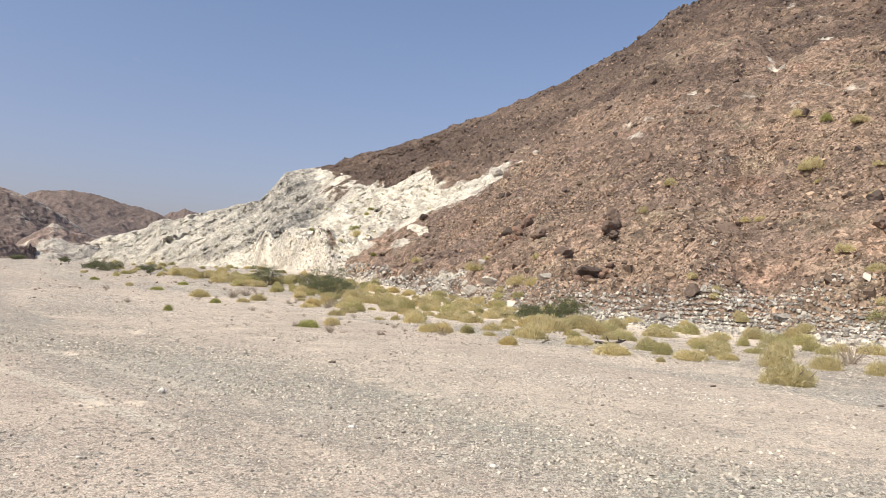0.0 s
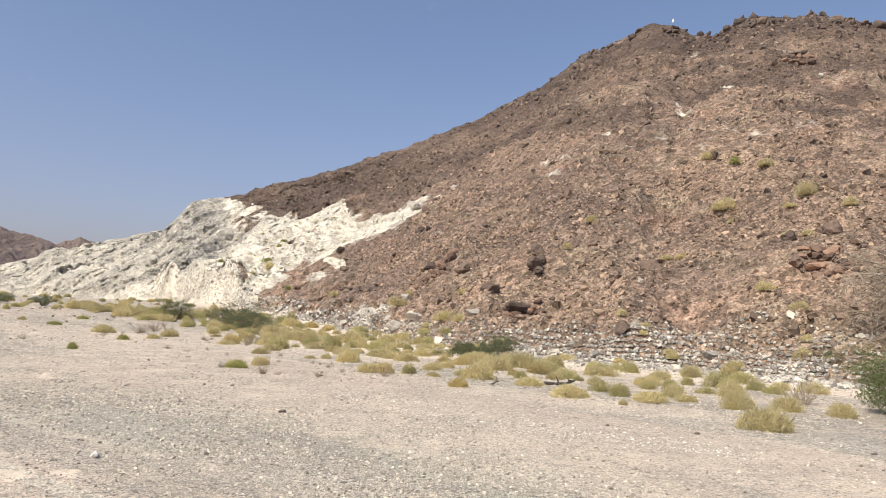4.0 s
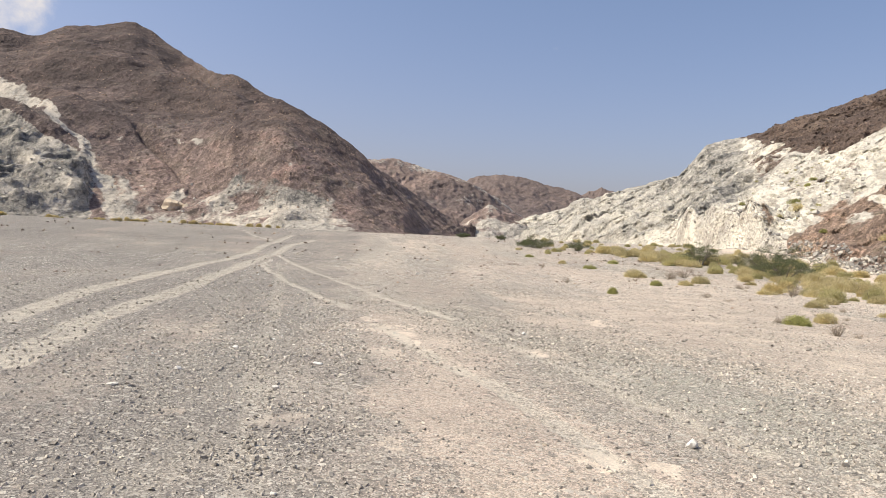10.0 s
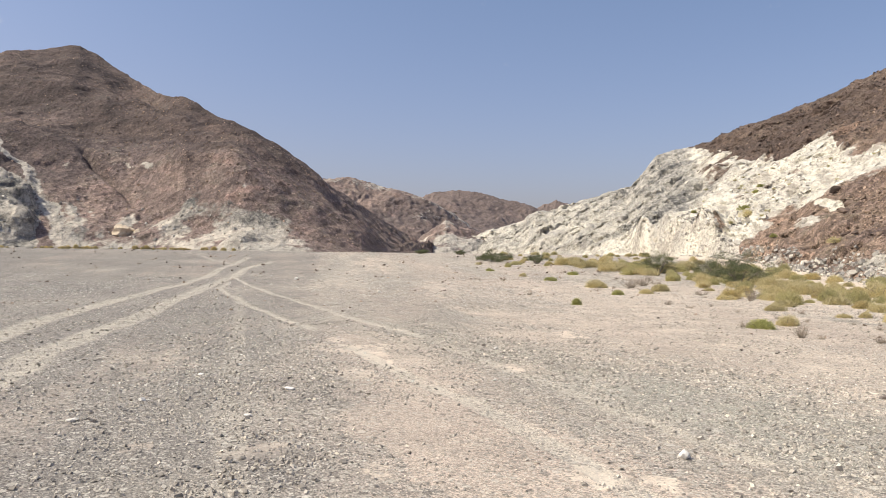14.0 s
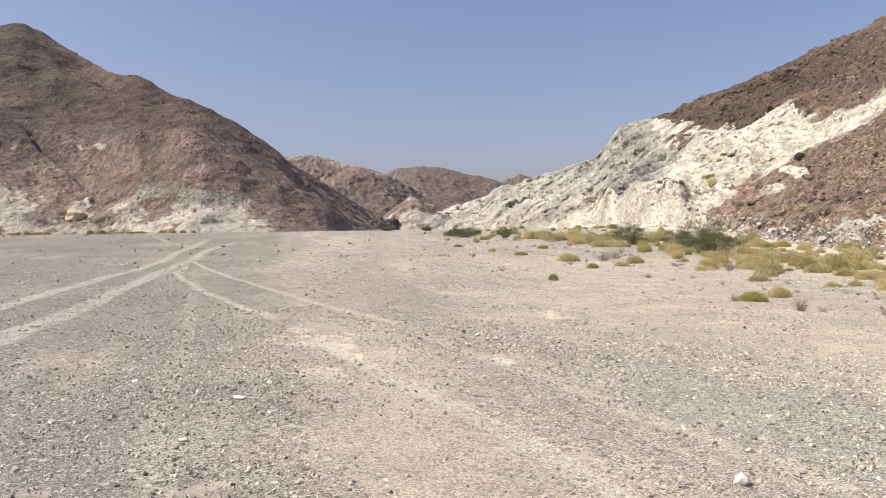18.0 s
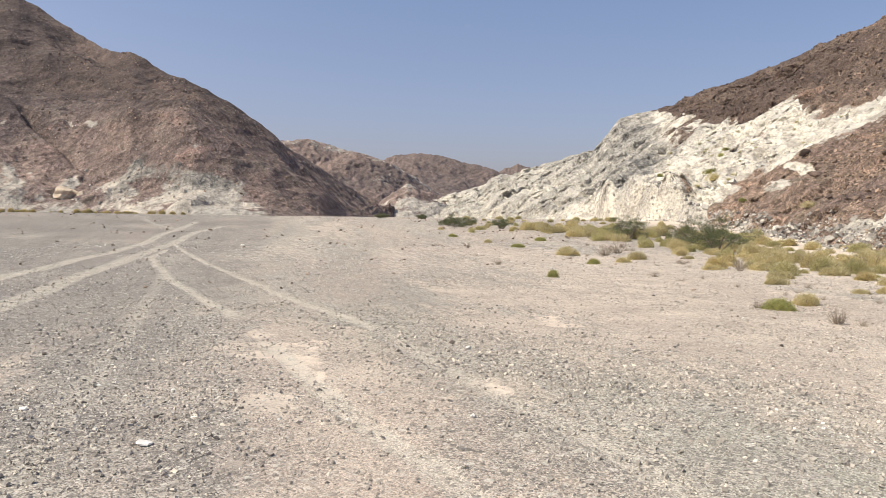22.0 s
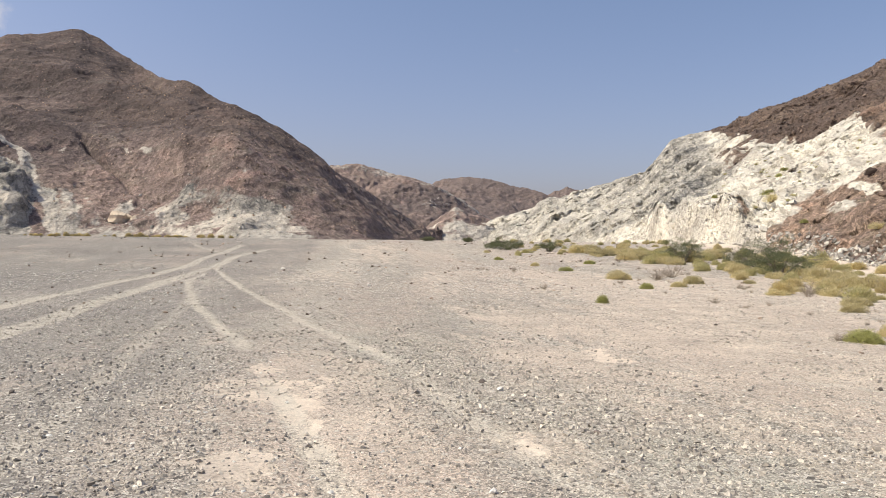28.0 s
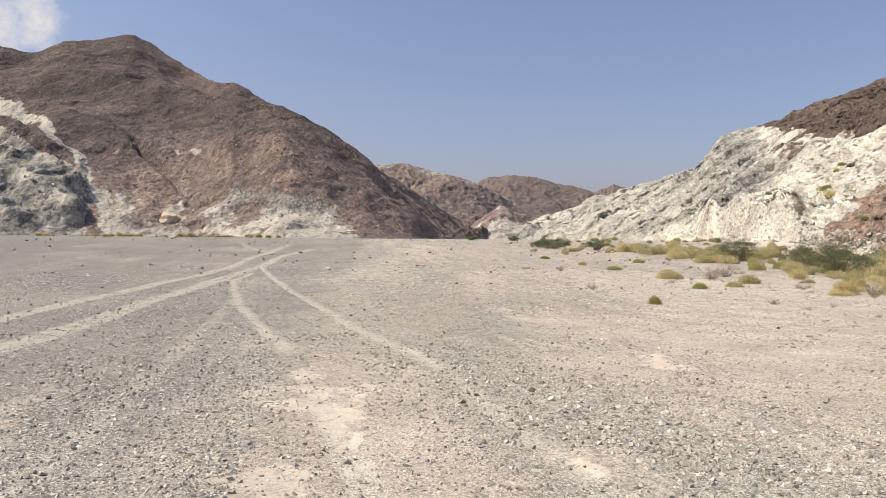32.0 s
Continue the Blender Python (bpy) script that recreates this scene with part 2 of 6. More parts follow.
def ground_material():
    m = Nodes("wadi_gravel")
    flow = m.lay((0.12, -0.105, 0.0), (0.66, 0.75, 0.0), (0, 0, 1.0))

    def stones(scale, share):
        """Stones lying apart: their tone, and where they are."""
        n = m.tree.nodes.new("ShaderNodeTexVoronoi")
        n.voronoi_dimensions = "2D"
        n.inputs["Scale"].default_value = scale
        m.put(m.place(), n.inputs["Vector"])
        s = m.tree.nodes.new("ShaderNodeSeparateColor")
        m.put(n.outputs["Color"], s.inputs[0])
        size = m.calc("ADD", 0.22, m.calc("MULTIPLY", s.outputs[1], 0.24))
        inside = m.calc("LESS_THAN", n.outputs["Distance"], size)
        return s.outputs[0], m.calc("MULTIPLY", inside, m.calc("LESS_THAN", s.outputs[2], share))

    grit = m.cells(85.0)
    grey = m.mix(m.ramp(m.noise(0.55, 6, flow), (0.38, 0.0), (0.62, 1.0)), (0.275, 0.253, 0.219), (0.415, 0.382, 0.328))
    grey = m.mix(m.ramp(m.noise(0.8, 7, rough=0.7), (0.5, 0.0), (0.66, 0.5)), grey, (0.32, 0.278, 0.242))
    silt = m.mix(m.ramp(m.noise(0.9, 6, rough=0.65), (0.35, 0.0), (0.65, 1.0)), (0.453, 0.38, 0.315), (0.615, 0.523, 0.426))
    patch = m.calc("ADD", m.attr("silt"), m.calc("MULTIPLY", m.calc("SUBTRACT", m.noise(1.5, 10, flow, 0.75), 0.5), 1.3))
    patch = m.calc("ADD", patch, m.calc("MULTIPLY", m.calc("SUBTRACT", m.noise(3.5, 8, rough=0.72), 0.5), 1.0))
    col = m.mix(m.ramp(patch, (0.42, 0.0), (0.56, 1.0)), grey, silt)
    col = m.mix(m.calc("MULTIPLY", m.attr("swath"), m.ramp(m.noise(1.6, 8, rough=0.7), (0.38, 0.0), (0.56, 0.75))), col, (0.372, 0.366, 0.302))
    col = m.mix(m.calc("MULTIPLY", m.attr("pink"), m.ramp(m.noise(1.8, 8, rough=0.7), (0.36, 0.15), (0.58, 0.85))), col, (0.475, 0.388, 0.322))
    core = m.calc("ADD", m.attr("core"), m.calc("MULTIPLY", m.calc("SUBTRACT", m.noise(3.2, 10, rough=0.78), 0.5), 1.7))
    core = m.ramp(core, (0.44, 0.0), (0.56, 1.0))
    col = m.mix(core, col, m.mix(m.ramp(m.noise(5.0, 6, rough=0.65), (0.35, 0.0), (0.65, 1.0)), (0.61, 0.512, 0.415), (0.74, 0.635, 0.52)))
    col = m.mix(0.5, col, m.ramp(m.noise(0.7, 9, rough=0.75), (0.3, 0.65), (0.5, 0.98), (0.7, 1.3)), "MULTIPLY")
    col = m.mix(m.calc("MULTIPLY", m.attr("dark"), 0.88), col, (0.172, 0.158, 0.149))
    track = m.calc("MULTIPLY", m.attr("rut"), m.ramp(m.noise(2.6, 8, rough=0.7), (0.36, 0.35), (0.55, 1.0)))
    col = m.mix(m.calc("MULTIPLY", track, 0.95), col, (0.555, 0.503, 0.42))
    smoothed = m.calc("MULTIPLY", m.ramp(patch, (0.42, 0.0), (0.62, 1.0)), 0.3)
    smoothed = m.calc("MAXIMUM", smoothed, m.calc("MULTIPLY", core, 0.75))
    loose = m.calc("SUBTRACT", 1.0, m.calc("MAXIMUM", m.calc("MULTIPLY", track, 0.4), smoothed))
    col = m.mix(m.calc("MULTIPLY", loose, 0.68), col, m.ramp(grit, (0.25, 0.45), (0.5, 0.95), (0.75, 1.6)), "MULTIPLY")
    height = m.calc("MULTIPLY", m.noise(4.0, 6), 0.5)
    for scale, tall in ((70.0, -0.35), (29.0, -0.7)):
        n = m.tree.nodes.new("ShaderNodeTexVoronoi")
        n.voronoi_dimensions = "2D"
        n.inputs["Scale"].default_value = scale
        m.put(m.place(), n.inputs["Vector"])
        height = m.calc("ADD", height, m.calc("MULTIPLY", n.outputs["Distance"], m.calc("MULTIPLY", loose, tall)))
    drift = m.ramp(m.noise(1.1, 7, flow, 0.7), (0.36, 0.4), (0.6, 1.0))
    for scale, share, tall in ((48.0, 0.85, 0.3), (23.0, 0.7, 0.5), (12.0, 0.3, 0.7)):
        tone, mask = stones(scale, share)
        mask = m.calc("MULTIPLY", mask, m.calc("MULTIPLY", loose, drift))
        col = m.mix(m.calc("MULTIPLY", mask, 0.88), col, m.ramp(tone, (0.0, (0.085, 0.078, 0.071)), (0.4, (0.215, 0.2, 0.177)), (0.7, (0.43, 0.40, 0.35)), (1.0, (0.68, 0.64, 0.56))))
        height = m.calc("ADD", height, m.calc("MULTIPLY", mask, tall))
    return m.done(col, 0.93, height, 0.022, 0.6)


GROUND = ground_material()


def stone_material(name, a, b, tint=(0.95, 0.92, 0.88), per_object=False, grain=9.0):
    m = Nodes(name)
    which = m.random() if per_object else m.island()
    col = m.ramp(which, (0.0, a), (0.55, tuple((p + q) / 2 for p, q in zip(a, b))), (0.9, b), (1.0, tuple(min(0.8, q * 1.3) * t for q, t in zip(b, tint))))
    n = m.noise(grain, 7, rough=0.68)
    col = m.mix(0.6, col, m.ramp(n, (0.3, 0.62), (0.7, 1.3)), "MULTIPLY")
    return m.done(col, 0.88, n, 0.04 * 9 / grain, 0.7)


GRAVEL = stone_material("mixed_gravel", (0.25, 0.226, 0.195), (0.58, 0.527, 0.452), (1, 1, 0.97), grain=40)
PEBBLE = stone_material("bleached_pebbles", (0.20, 0.184, 0.163), (0.72, 0.67, 0.59), (1, 1, 0.97), grain=30)
SCREE_BROWN = stone_material("brown_rock", (0.115, 0.085, 0.067), (0.41, 0.306, 0.232), grain=5)
SCREE_GREY = stone_material("grey_wash_stone", (0.20, 0.19, 0.175), (0.54, 0.51, 0.455), grain=7)
SCREE_PALE = stone_material("pale_rock", (0.42, 0.40, 0.36), (0.72, 0.67, 0.57), grain=5)
SCREE_DARK = stone_material("dark_crag_rock", (0.075, 0.061, 0.055), (0.195, 0.148, 0.122), grain=3)
BOULDER_BROWN = stone_material("dark_brown_boulder", (0.085, 0.066, 0.057), (0.19, 0.138, 0.11), per_object=True, grain=2.5)
OUTCROP_ORANGE = stone_material("orange_outcrop_rock", (0.56, 0.455, 0.335), (0.66, 0.555, 0.43), per_object=True, grain=1.2)
BOULDER_RED = stone_material("reddish_outcrop_rock", (0.09, 0.06, 0.05), (0.27, 0.175, 0.13), per_object=True, grain=3.0)
BOULDER_TAN = stone_material("brown_weathered_rock", (0.15, 0.105, 0.078), (0.36, 0.26, 0.185), per_object=True, grain=4)
BOULDER_PALE = stone_material("pale_boulder", (0.32, 0.30, 0.27), (0.56, 0.52, 0.455), per_object=True, grain=3.0)
COBBLE_WHITE = stone_material("white_cobble", (0.66, 0.63, 0.57), (0.80, 0.77, 0.72), per_object=True, grain=14)
COBBLE_DARK = stone_material("dark_cobble", (0.10, 0.085, 0.075), (0.19, 0.16, 0.14), per_object=True, grain=14)


def leaf_material(name, a, b, c):
    m = Nodes(name)
    col = m.ramp(m.island(), (0.0, a), (0.5, b), (1.0, c))
    col = m.mix(0.5, col, m.ramp(m.random(), (0.0, 0.75), (1.0, 1.25)), "MULTIPLY")
    mat = m.done(col, 0.75)
    thin = m.tree.nodes.new("ShaderNodeBsdfTranslucent")
    both = m.tree.nodes.new("ShaderNodeMixShader")
    m.put(col, thin.inputs["Color"])
    both.inputs[0].default_value = 0.5
    m.tree.links.new(m.bsdf.outputs[0], both.inputs[1])
    m.tree.links.new(thin.outputs[0], both.inputs[2])
    m.tree.links.new(both.outputs[0], m.tree.nodes["Material Output"].inputs["Surface"])
    return mat


TUFT_YELLOW = leaf_material("yellow_green_stems", (0.545, 0.478, 0.255), (0.66, 0.583, 0.335), (0.755, 0.67, 0.45))
TUFT_GREEN = leaf_material("green_stems", (0.30, 0.31, 0.11), (0.41, 0.41, 0.16), (0.52, 0.50, 0.23))
TUFT_OLIVE = leaf_material("olive_stems", (0.42, 0.395, 0.19), (0.54, 0.50, 0.255), (0.64, 0.58, 0.35))
TUFT_STRAW = leaf_material("straw_stems", (0.50, 0.42, 0.20), (0.62, 0.52, 0.27), (0.70, 0.60, 0.37))
LEAF_GREEN = leaf_material("acacia_leaf", (0.10, 0.118, 0.062), (0.155, 0.175, 0.092), (0.22, 0.235, 0.13))
LEAF_BRIGHT = leaf_material("bright_bush_leaf", (0.095, 0.124, 0.050), (0.155, 0.192, 0.078), (0.235, 0.262, 0.118))


def bark_material(name, a, b):
    m = Nodes(name)
    n = m.noise(14, 6)
    return m.done(m.mix(m.ramp(n, (0.35, 0.0), (0.65, 1.0)), a, b), 0.9, n, 0.01)


BARK = bark_material("grey_bark", (0.16, 0.13, 0.105), (0.27, 0.235, 0.2))
TWIG = bark_material("dry_twig", (0.25, 0.205, 0.16), (0.40, 0.345, 0.28))
TWIG_DARK = bark_material("charred_wood", (0.035, 0.03, 0.027), (0.09, 0.08, 0.07))


# ---- mesh builders ----
def grid_mesh(name, P, material, attrs=(), flip=False):
    """A sheet from an array of points rows x columns x 3."""
    r, c = P.shape[:2]
    me = bpy.data.meshes.new(name)
    me.vertices.add(r * c)
    me.vertices.foreach_set("co", P.reshape(-1).astype(np.float32))
    i = (np.arange(r - 1)[:, None] * c + np.arange(c - 1)[None]).ravel()
    quad = np.stack([i, i + 1, i + c + 1, i + c] if not flip else [i, i + c, i + c + 1, i + 1], 1)
    me.loops.add(quad.size)
    me.loops.foreach_set("vertex_index", quad.ravel().astype(np.int32))
    me.polygons.add(len(quad))
    me.polygons.foreach_set("loop_start", np.arange(0, quad.size, 4, dtype=np.int32))
    me.polygons.foreach_set("use_smooth", np.ones(len(quad), bool))
    me.update(calc_edges=True)
    for key, values in attrs:
        me.attributes.new(key, "FLOAT", "POINT").data.foreach_set("value", values.ravel().astype(np.float32))
    me.materials.append(material)
    return new(name, me)


def faces_mesh(name, verts, tris, material, smooth=False):
    me = bpy.data.meshes.new(name)
    me.vertices.add(len(verts))
    me.vertices.foreach_set("co", np.asarray(verts, np.float32).ravel())
    k = tris.shape[1]
    me.loops.add(tris.size)
    me.loops.foreach_set("vertex_index", tris.ravel().astype(np.int32))
    me.polygons.add(len(tris))
    me.polygons.foreach_set("loop_start", np.arange(0, tris.size, k, dtype=np.int32))
    me.polygons.foreach_set("use_smooth", np.full(len(tris), smooth))
    me.update(calc_edges=True)
    me.materials.append(material)
    return me


def part(name, me, parent, label=""):
    ob = new(name, me)
    ob.parent = parent
    return tagged(ob, label)


def icosphere(level):
    bm = bmesh.new()
    bmesh.ops.create_icosphere(bm, subdivisions=level, radius=1.0)
    v = np.array([p.co for p in bm.verts])
    bm.verts.index_update()
    f = np.array([[p.index for p in q.verts] for q in bm.faces])
    bm.free()
    return v, f


def rock_shape(rng, level=1, flat=0.7, planes=7):
    """A broken stone: a ball cut by random planes, then roughened."""
    v, f = icosphere(level)
    d = v / np.linalg.norm(v, axis=1)[:, None]
    r = np.full(len(v), 1.0)
    for _ in range(planes):
        n = rng.normal(size=3)
        n /= np.linalg.norm(n)
        along = d @ n
        r = np.where(along > 0.05, np.minimum(r, rng.uniform(0.42, 0.8) / np.maximum(along, 0.05)), r)
    s = rng.uniform(0, 90)
    r = r * (1 + 0.07 * fbm(d[:, 0] * 2 + s, d[:, 1] * 2, d[:, 2] * 2, 3))
    return d * r[:, None] * [1.0, rng.uniform(0.65, 0.95), flat * rng.uniform(0.8, 1.15)], f


def block_shape(rng, flat=0.75):
    """An angular stone: a skewed block with broken corners."""
    v = np.array([(x, y, z) for x in (-1, 1) for y in (-1, 1) for z in (-1, 1)], float)
    v *= rng.uniform(0.45, 1.0, (8, 3))
    f = np.array([(0, 1, 3), (0, 3, 2), (4, 6, 7), (4, 7, 5), (0, 4, 5), (0, 5, 1), (2, 3, 7), (2, 7, 6), (0, 2, 6), (0, 6, 4), (1, 5, 7), (1, 7, 3)])
    axis = Vector(rng.normal(size=3)).normalized()
    v = v @ np.array(Matrix.Rotation(rng.uniform(0, 6.28), 3, axis))
    return v * [0.95, rng.uniform(0.6, 0.9), flat], f


def chip_shape(rng, flat=0.55):
    """A pebble of six faces, hollow underneath."""
    v = np.array([(1, 0, -0.5), (0, 1, -0.5), (-1, 0, -0.5), (0, -1, -0.5), (0.5, 0.15, 0.7), (-0.5, -0.15, 0.7)], float) * rng.uniform(0.75, 1.1, (6, 1)) + rng.normal(0, 0.13, (6, 3))
    f = np.array([(0, 1, 4), (1, 5, 4), (1, 2, 5), (2, 3, 5), (3, 4, 5), (3, 0, 4)])
    return v * [1.0, rng.uniform(0.6, 0.95), flat], f


def grain_shape(rng, flat=0.55):
    """A grain of four faces, hollow underneath."""
    v = np.array([(1, 0, -0.5), (0, 1, -0.5), (-1, 0, -0.5), (0, -1, -0.5), (0.1, 0.1, 0.6)], float) * rng.uniform(0.75, 1.1, (5, 1)) + rng.normal(0, 0.16, (5, 3))
    return v * [1.0, rng.uniform(0.6, 0.95), flat], np.array([(0, 1, 4), (1, 2, 4), (2, 3, 4), (3, 0, 4)])


def scatter(name, spots, sizes, material, rng, level=1, flat=0.7, variants=9, sink=0.25, planes=6):
    """Loose stones joined into one mesh; spots n x 3, sizes n (half width)."""
    shapes = [grain_shape(rng, flat) if level < 0 else chip_shape(rng, flat) if level == 0 else block_shape(rng, flat) if level == 1 else rock_shape(rng, level, flat, planes) for _ in range(variants * 2)]
    variants *= 2
    which = rng.integers(0, variants, len(spots))
    V, T, base = [], [], 0
    for k, (v, f) in enumerate(shapes):
        at, size = spots[which == k], sizes[which == k]
        if not len(at):
            continue
        a = rng.uniform(0, 2 * np.pi, len(at))
        tilt = rng.normal(0, 0.25, (len(at), 2))
        c, s = np.cos(a), np.sin(a)
        x = v[None, :, 0] * c[:, None] - v[None, :, 1] * s[:, None]
        y = v[None, :, 0] * s[:, None] + v[None, :, 1] * c[:, None]
        z = v[None, :, 2] + tilt[:, :1] * x + tilt[:, 1:] * y
        p = np.stack([x, y, z], -1) * size[:, None, None]
        p[..., 2] += size[:, None] * flat * (0.75 - sink * 2)
        p += at[:, None]
        V.append(p.reshape(-1, 3))
        T.append((f[None] + (base + np.arange(len(at)) * len(v))[:, None, None]).reshape(-1, 3))
        base += len(at) * len(v)
    ob = new(name, faces_mesh(name, np.concatenate(V), np.concatenate(T), material))
    return ob


# ---- the valley floor ----
HUB = (-2.4, 3.0)


def floor_height(x, y):
    """The wash is level near the path and climbs gently up the valley and towards the hills."""
    d = np.hypot(np.asarray(x) - HUB[0], np.asarray(y) - HUB[1])
    near = 2.04 * step(35, 100, d) + 0.011 * fbm(np.asarray(x) * 1.1, np.asarray(y) * 1.1, 0, 2, 44) * step(2, 5, d) * step(60, 30, d)
    return np.where(d < 100, near, 1.6 + 0.0044 * d) + 0.035 * fbm(np.asarray(x) * 0.22, np.asarray(y) * 0.22, 0, 3, 5) * step(1, 6, d)


def away(x, y, line):
    """Distance of points from a line of way points."""
    best = np.full(np.shape(x), 1e9)
    for (x0, y0), (x1, y1) in zip(line, line[1:]):
        dx, dy = x1 - x0, y1 - y0
        u = np.clip(((x - x0) * dx + (y - y0) * dy) / (dx * dx + dy * dy), 0, 1)
        best = np.minimum(best, np.hypot(x - x0 - u * dx, y - y0 - u * dy))
    return best


RUTS = [
    ([(-49.0, 43.5), (-40.5, 34.1), (-35.4, 30.5), (-27.4, 25.1), (-21.2, 20.9), (-14.6, 16.6), (-10.9, 14.4)], 0.14, 1.0),
    ([(-34.5, 29.0), (-30.3, 25.0), (-26.4, 22.3), (-20.4, 18.2), (-15.9, 15.5), (-13.3, 13.9)], 0.14, 0.95),
    ([(-11.2, 12.5), (-10.0, 11.7), (-8.0, 10.3), (-6.8, 9.6), (-5.3, 8.5), (-4.2, 7.7), (-3.2, 6.9)], 0.15, 0.9),
    ([(-14.8, 7.7), (-18.9, 11.0), (-21.5, 13.3), (-24.3, 16.0), (-29.5, 21.0), (-40.8, 32.6), (-47.0, 38.6), (-50.4, 42.5), (-58.0, 50.5)], 0.32, 0.85),
    ([(-10.8, 6.1), (-14.2, 8.8), (-18.0, 12.6), (-21.5, 15.9), (-32.8, 26.4), (-39.0, 33.0), (-45.9, 40.0), (-52.0, 48.0)], 0.36, 0.85),
    ([(-3.4, 3.6), (-5.5, 5.3), (-9.1, 8.2), (-15.3, 13.6), (-24.5, 21.3), (-32.0, 27.5)], 0.16, 0.42),
    ([(-50.4, 42.5), (-55.6, 44.6), (-75.0, 56.0)], 0.24, 0.7),
    ([(-6.6, 16.4), (-5.6, 16.4), (-4.8, 16.4)], 0.09, 0.8),
    ([(-5.5, 13.6), (-4.9, 13.0), (-4.5, 12.5)], 0.09, 0.8),
    ([(-10.9, 14.4), (-8.4, 12.4), (-6.8, 11.2), (-5.7, 10.4), (-4.6, 9.6), (-3.7, 9.0)], 0.13, 0.75),
]
SILT = [(-11.4, 13.0, 0.9, 0.7), (-10.6, 12.2, 0.8, 0.5), (-10.0, 10.95, 0.35, 0.3), (-9.6, 11.6, 0.9, 0.4), (-8.7, 10.3, 0.5, 0.35), (-8.9, 11.1, 0.8, 0.4), (-7.4, 11.9, 0.8, 0.25), (-7.0, 8.4, 1.2, 0.5), (-6.0, 7.6, 0.7, 0.2), (0.0, 10.7, 1.2, 0.45), (-0.5, 8.5, 1.1, 0.4),
        (0.9, 6.7, 1.0, 0.4), (3.4, 11.4, 1.9, 0.8), (1.8, 7.6, 1.4, 0.5), (-4.0, 21.0, 4.5, 1.5), (-9.0, 24.0, 5.0, 2.0), (2.0, 16.0, 4.0, 1.5), (-16.0, 33.0, 8.0, 4.0), (-24.0, 40.0, 6.0, 3.0)]

# bare bright silt: x, y, half length down the tongue, half width
CORES = [(-10.9, 12.4, 1.2, 0.85), (-11.9, 12.95, 0.57, 0.43), (-9.9, 11.8, 0.46, 0.32), (-10.1, 10.8, 0.57, 0.32), (-8.9, 10.2, 0.69, 0.35), (-7.5, 11.8, 0.45, 0.22), (-7.9, 8.8, 0.40, 0.35), (-5.9, 7.0, 0.92, 0.26), (-4.1, 7.9, 0.40, 0.16),
         (-8.9, 16.9, 1.03, 0.51), (-7.0, 6.9, 0.34, 0.29), (-7.9, 6.4, 0.34, 0.26), (-9.2, 11.2, 0.57, 0.20), (-4.6, 7.9, 0.57, 0.20),
         (-7.8, 8.7, 0.45, 0.30), (-10.6, 11.1, 0.45, 0.22), (-11.4, 12.8, 0.70, 0.35), (-9.6, 11.4, 0.50, 0.20), (-8.7, 10.8, 0.50, 0.18), (-8.5, 9.5, 0.35, 0.20)]


def silt_tongue(x, y):
    """A tongue of pinkish silt with a sharp edge towards the stony strip."""
    u, w = (x + 8) * 0.76 - (y - 8.9) * 0.65, (x + 8) * 0.65 + (y - 8.9) * 0.76
    side = w - np.interp(u, [-6.4, -4.7, -3.2, -2.0, 0.2, 1.9, 3.2, 4.3, 6.0], [0.71, 0.30, 0.04, 0.23, -0.09, -0.08, 0.10, 0.23, 0.3]) + 0.22 * fbm(x * 1.6, y * 1.6, 0, 4, 91)
    return side, u, step(-0.06, 0.10, side) * (1 - step(0.6, 2.2, side)) * step(-7.6, -5.8, u) * step(4.8, 3.0, u)


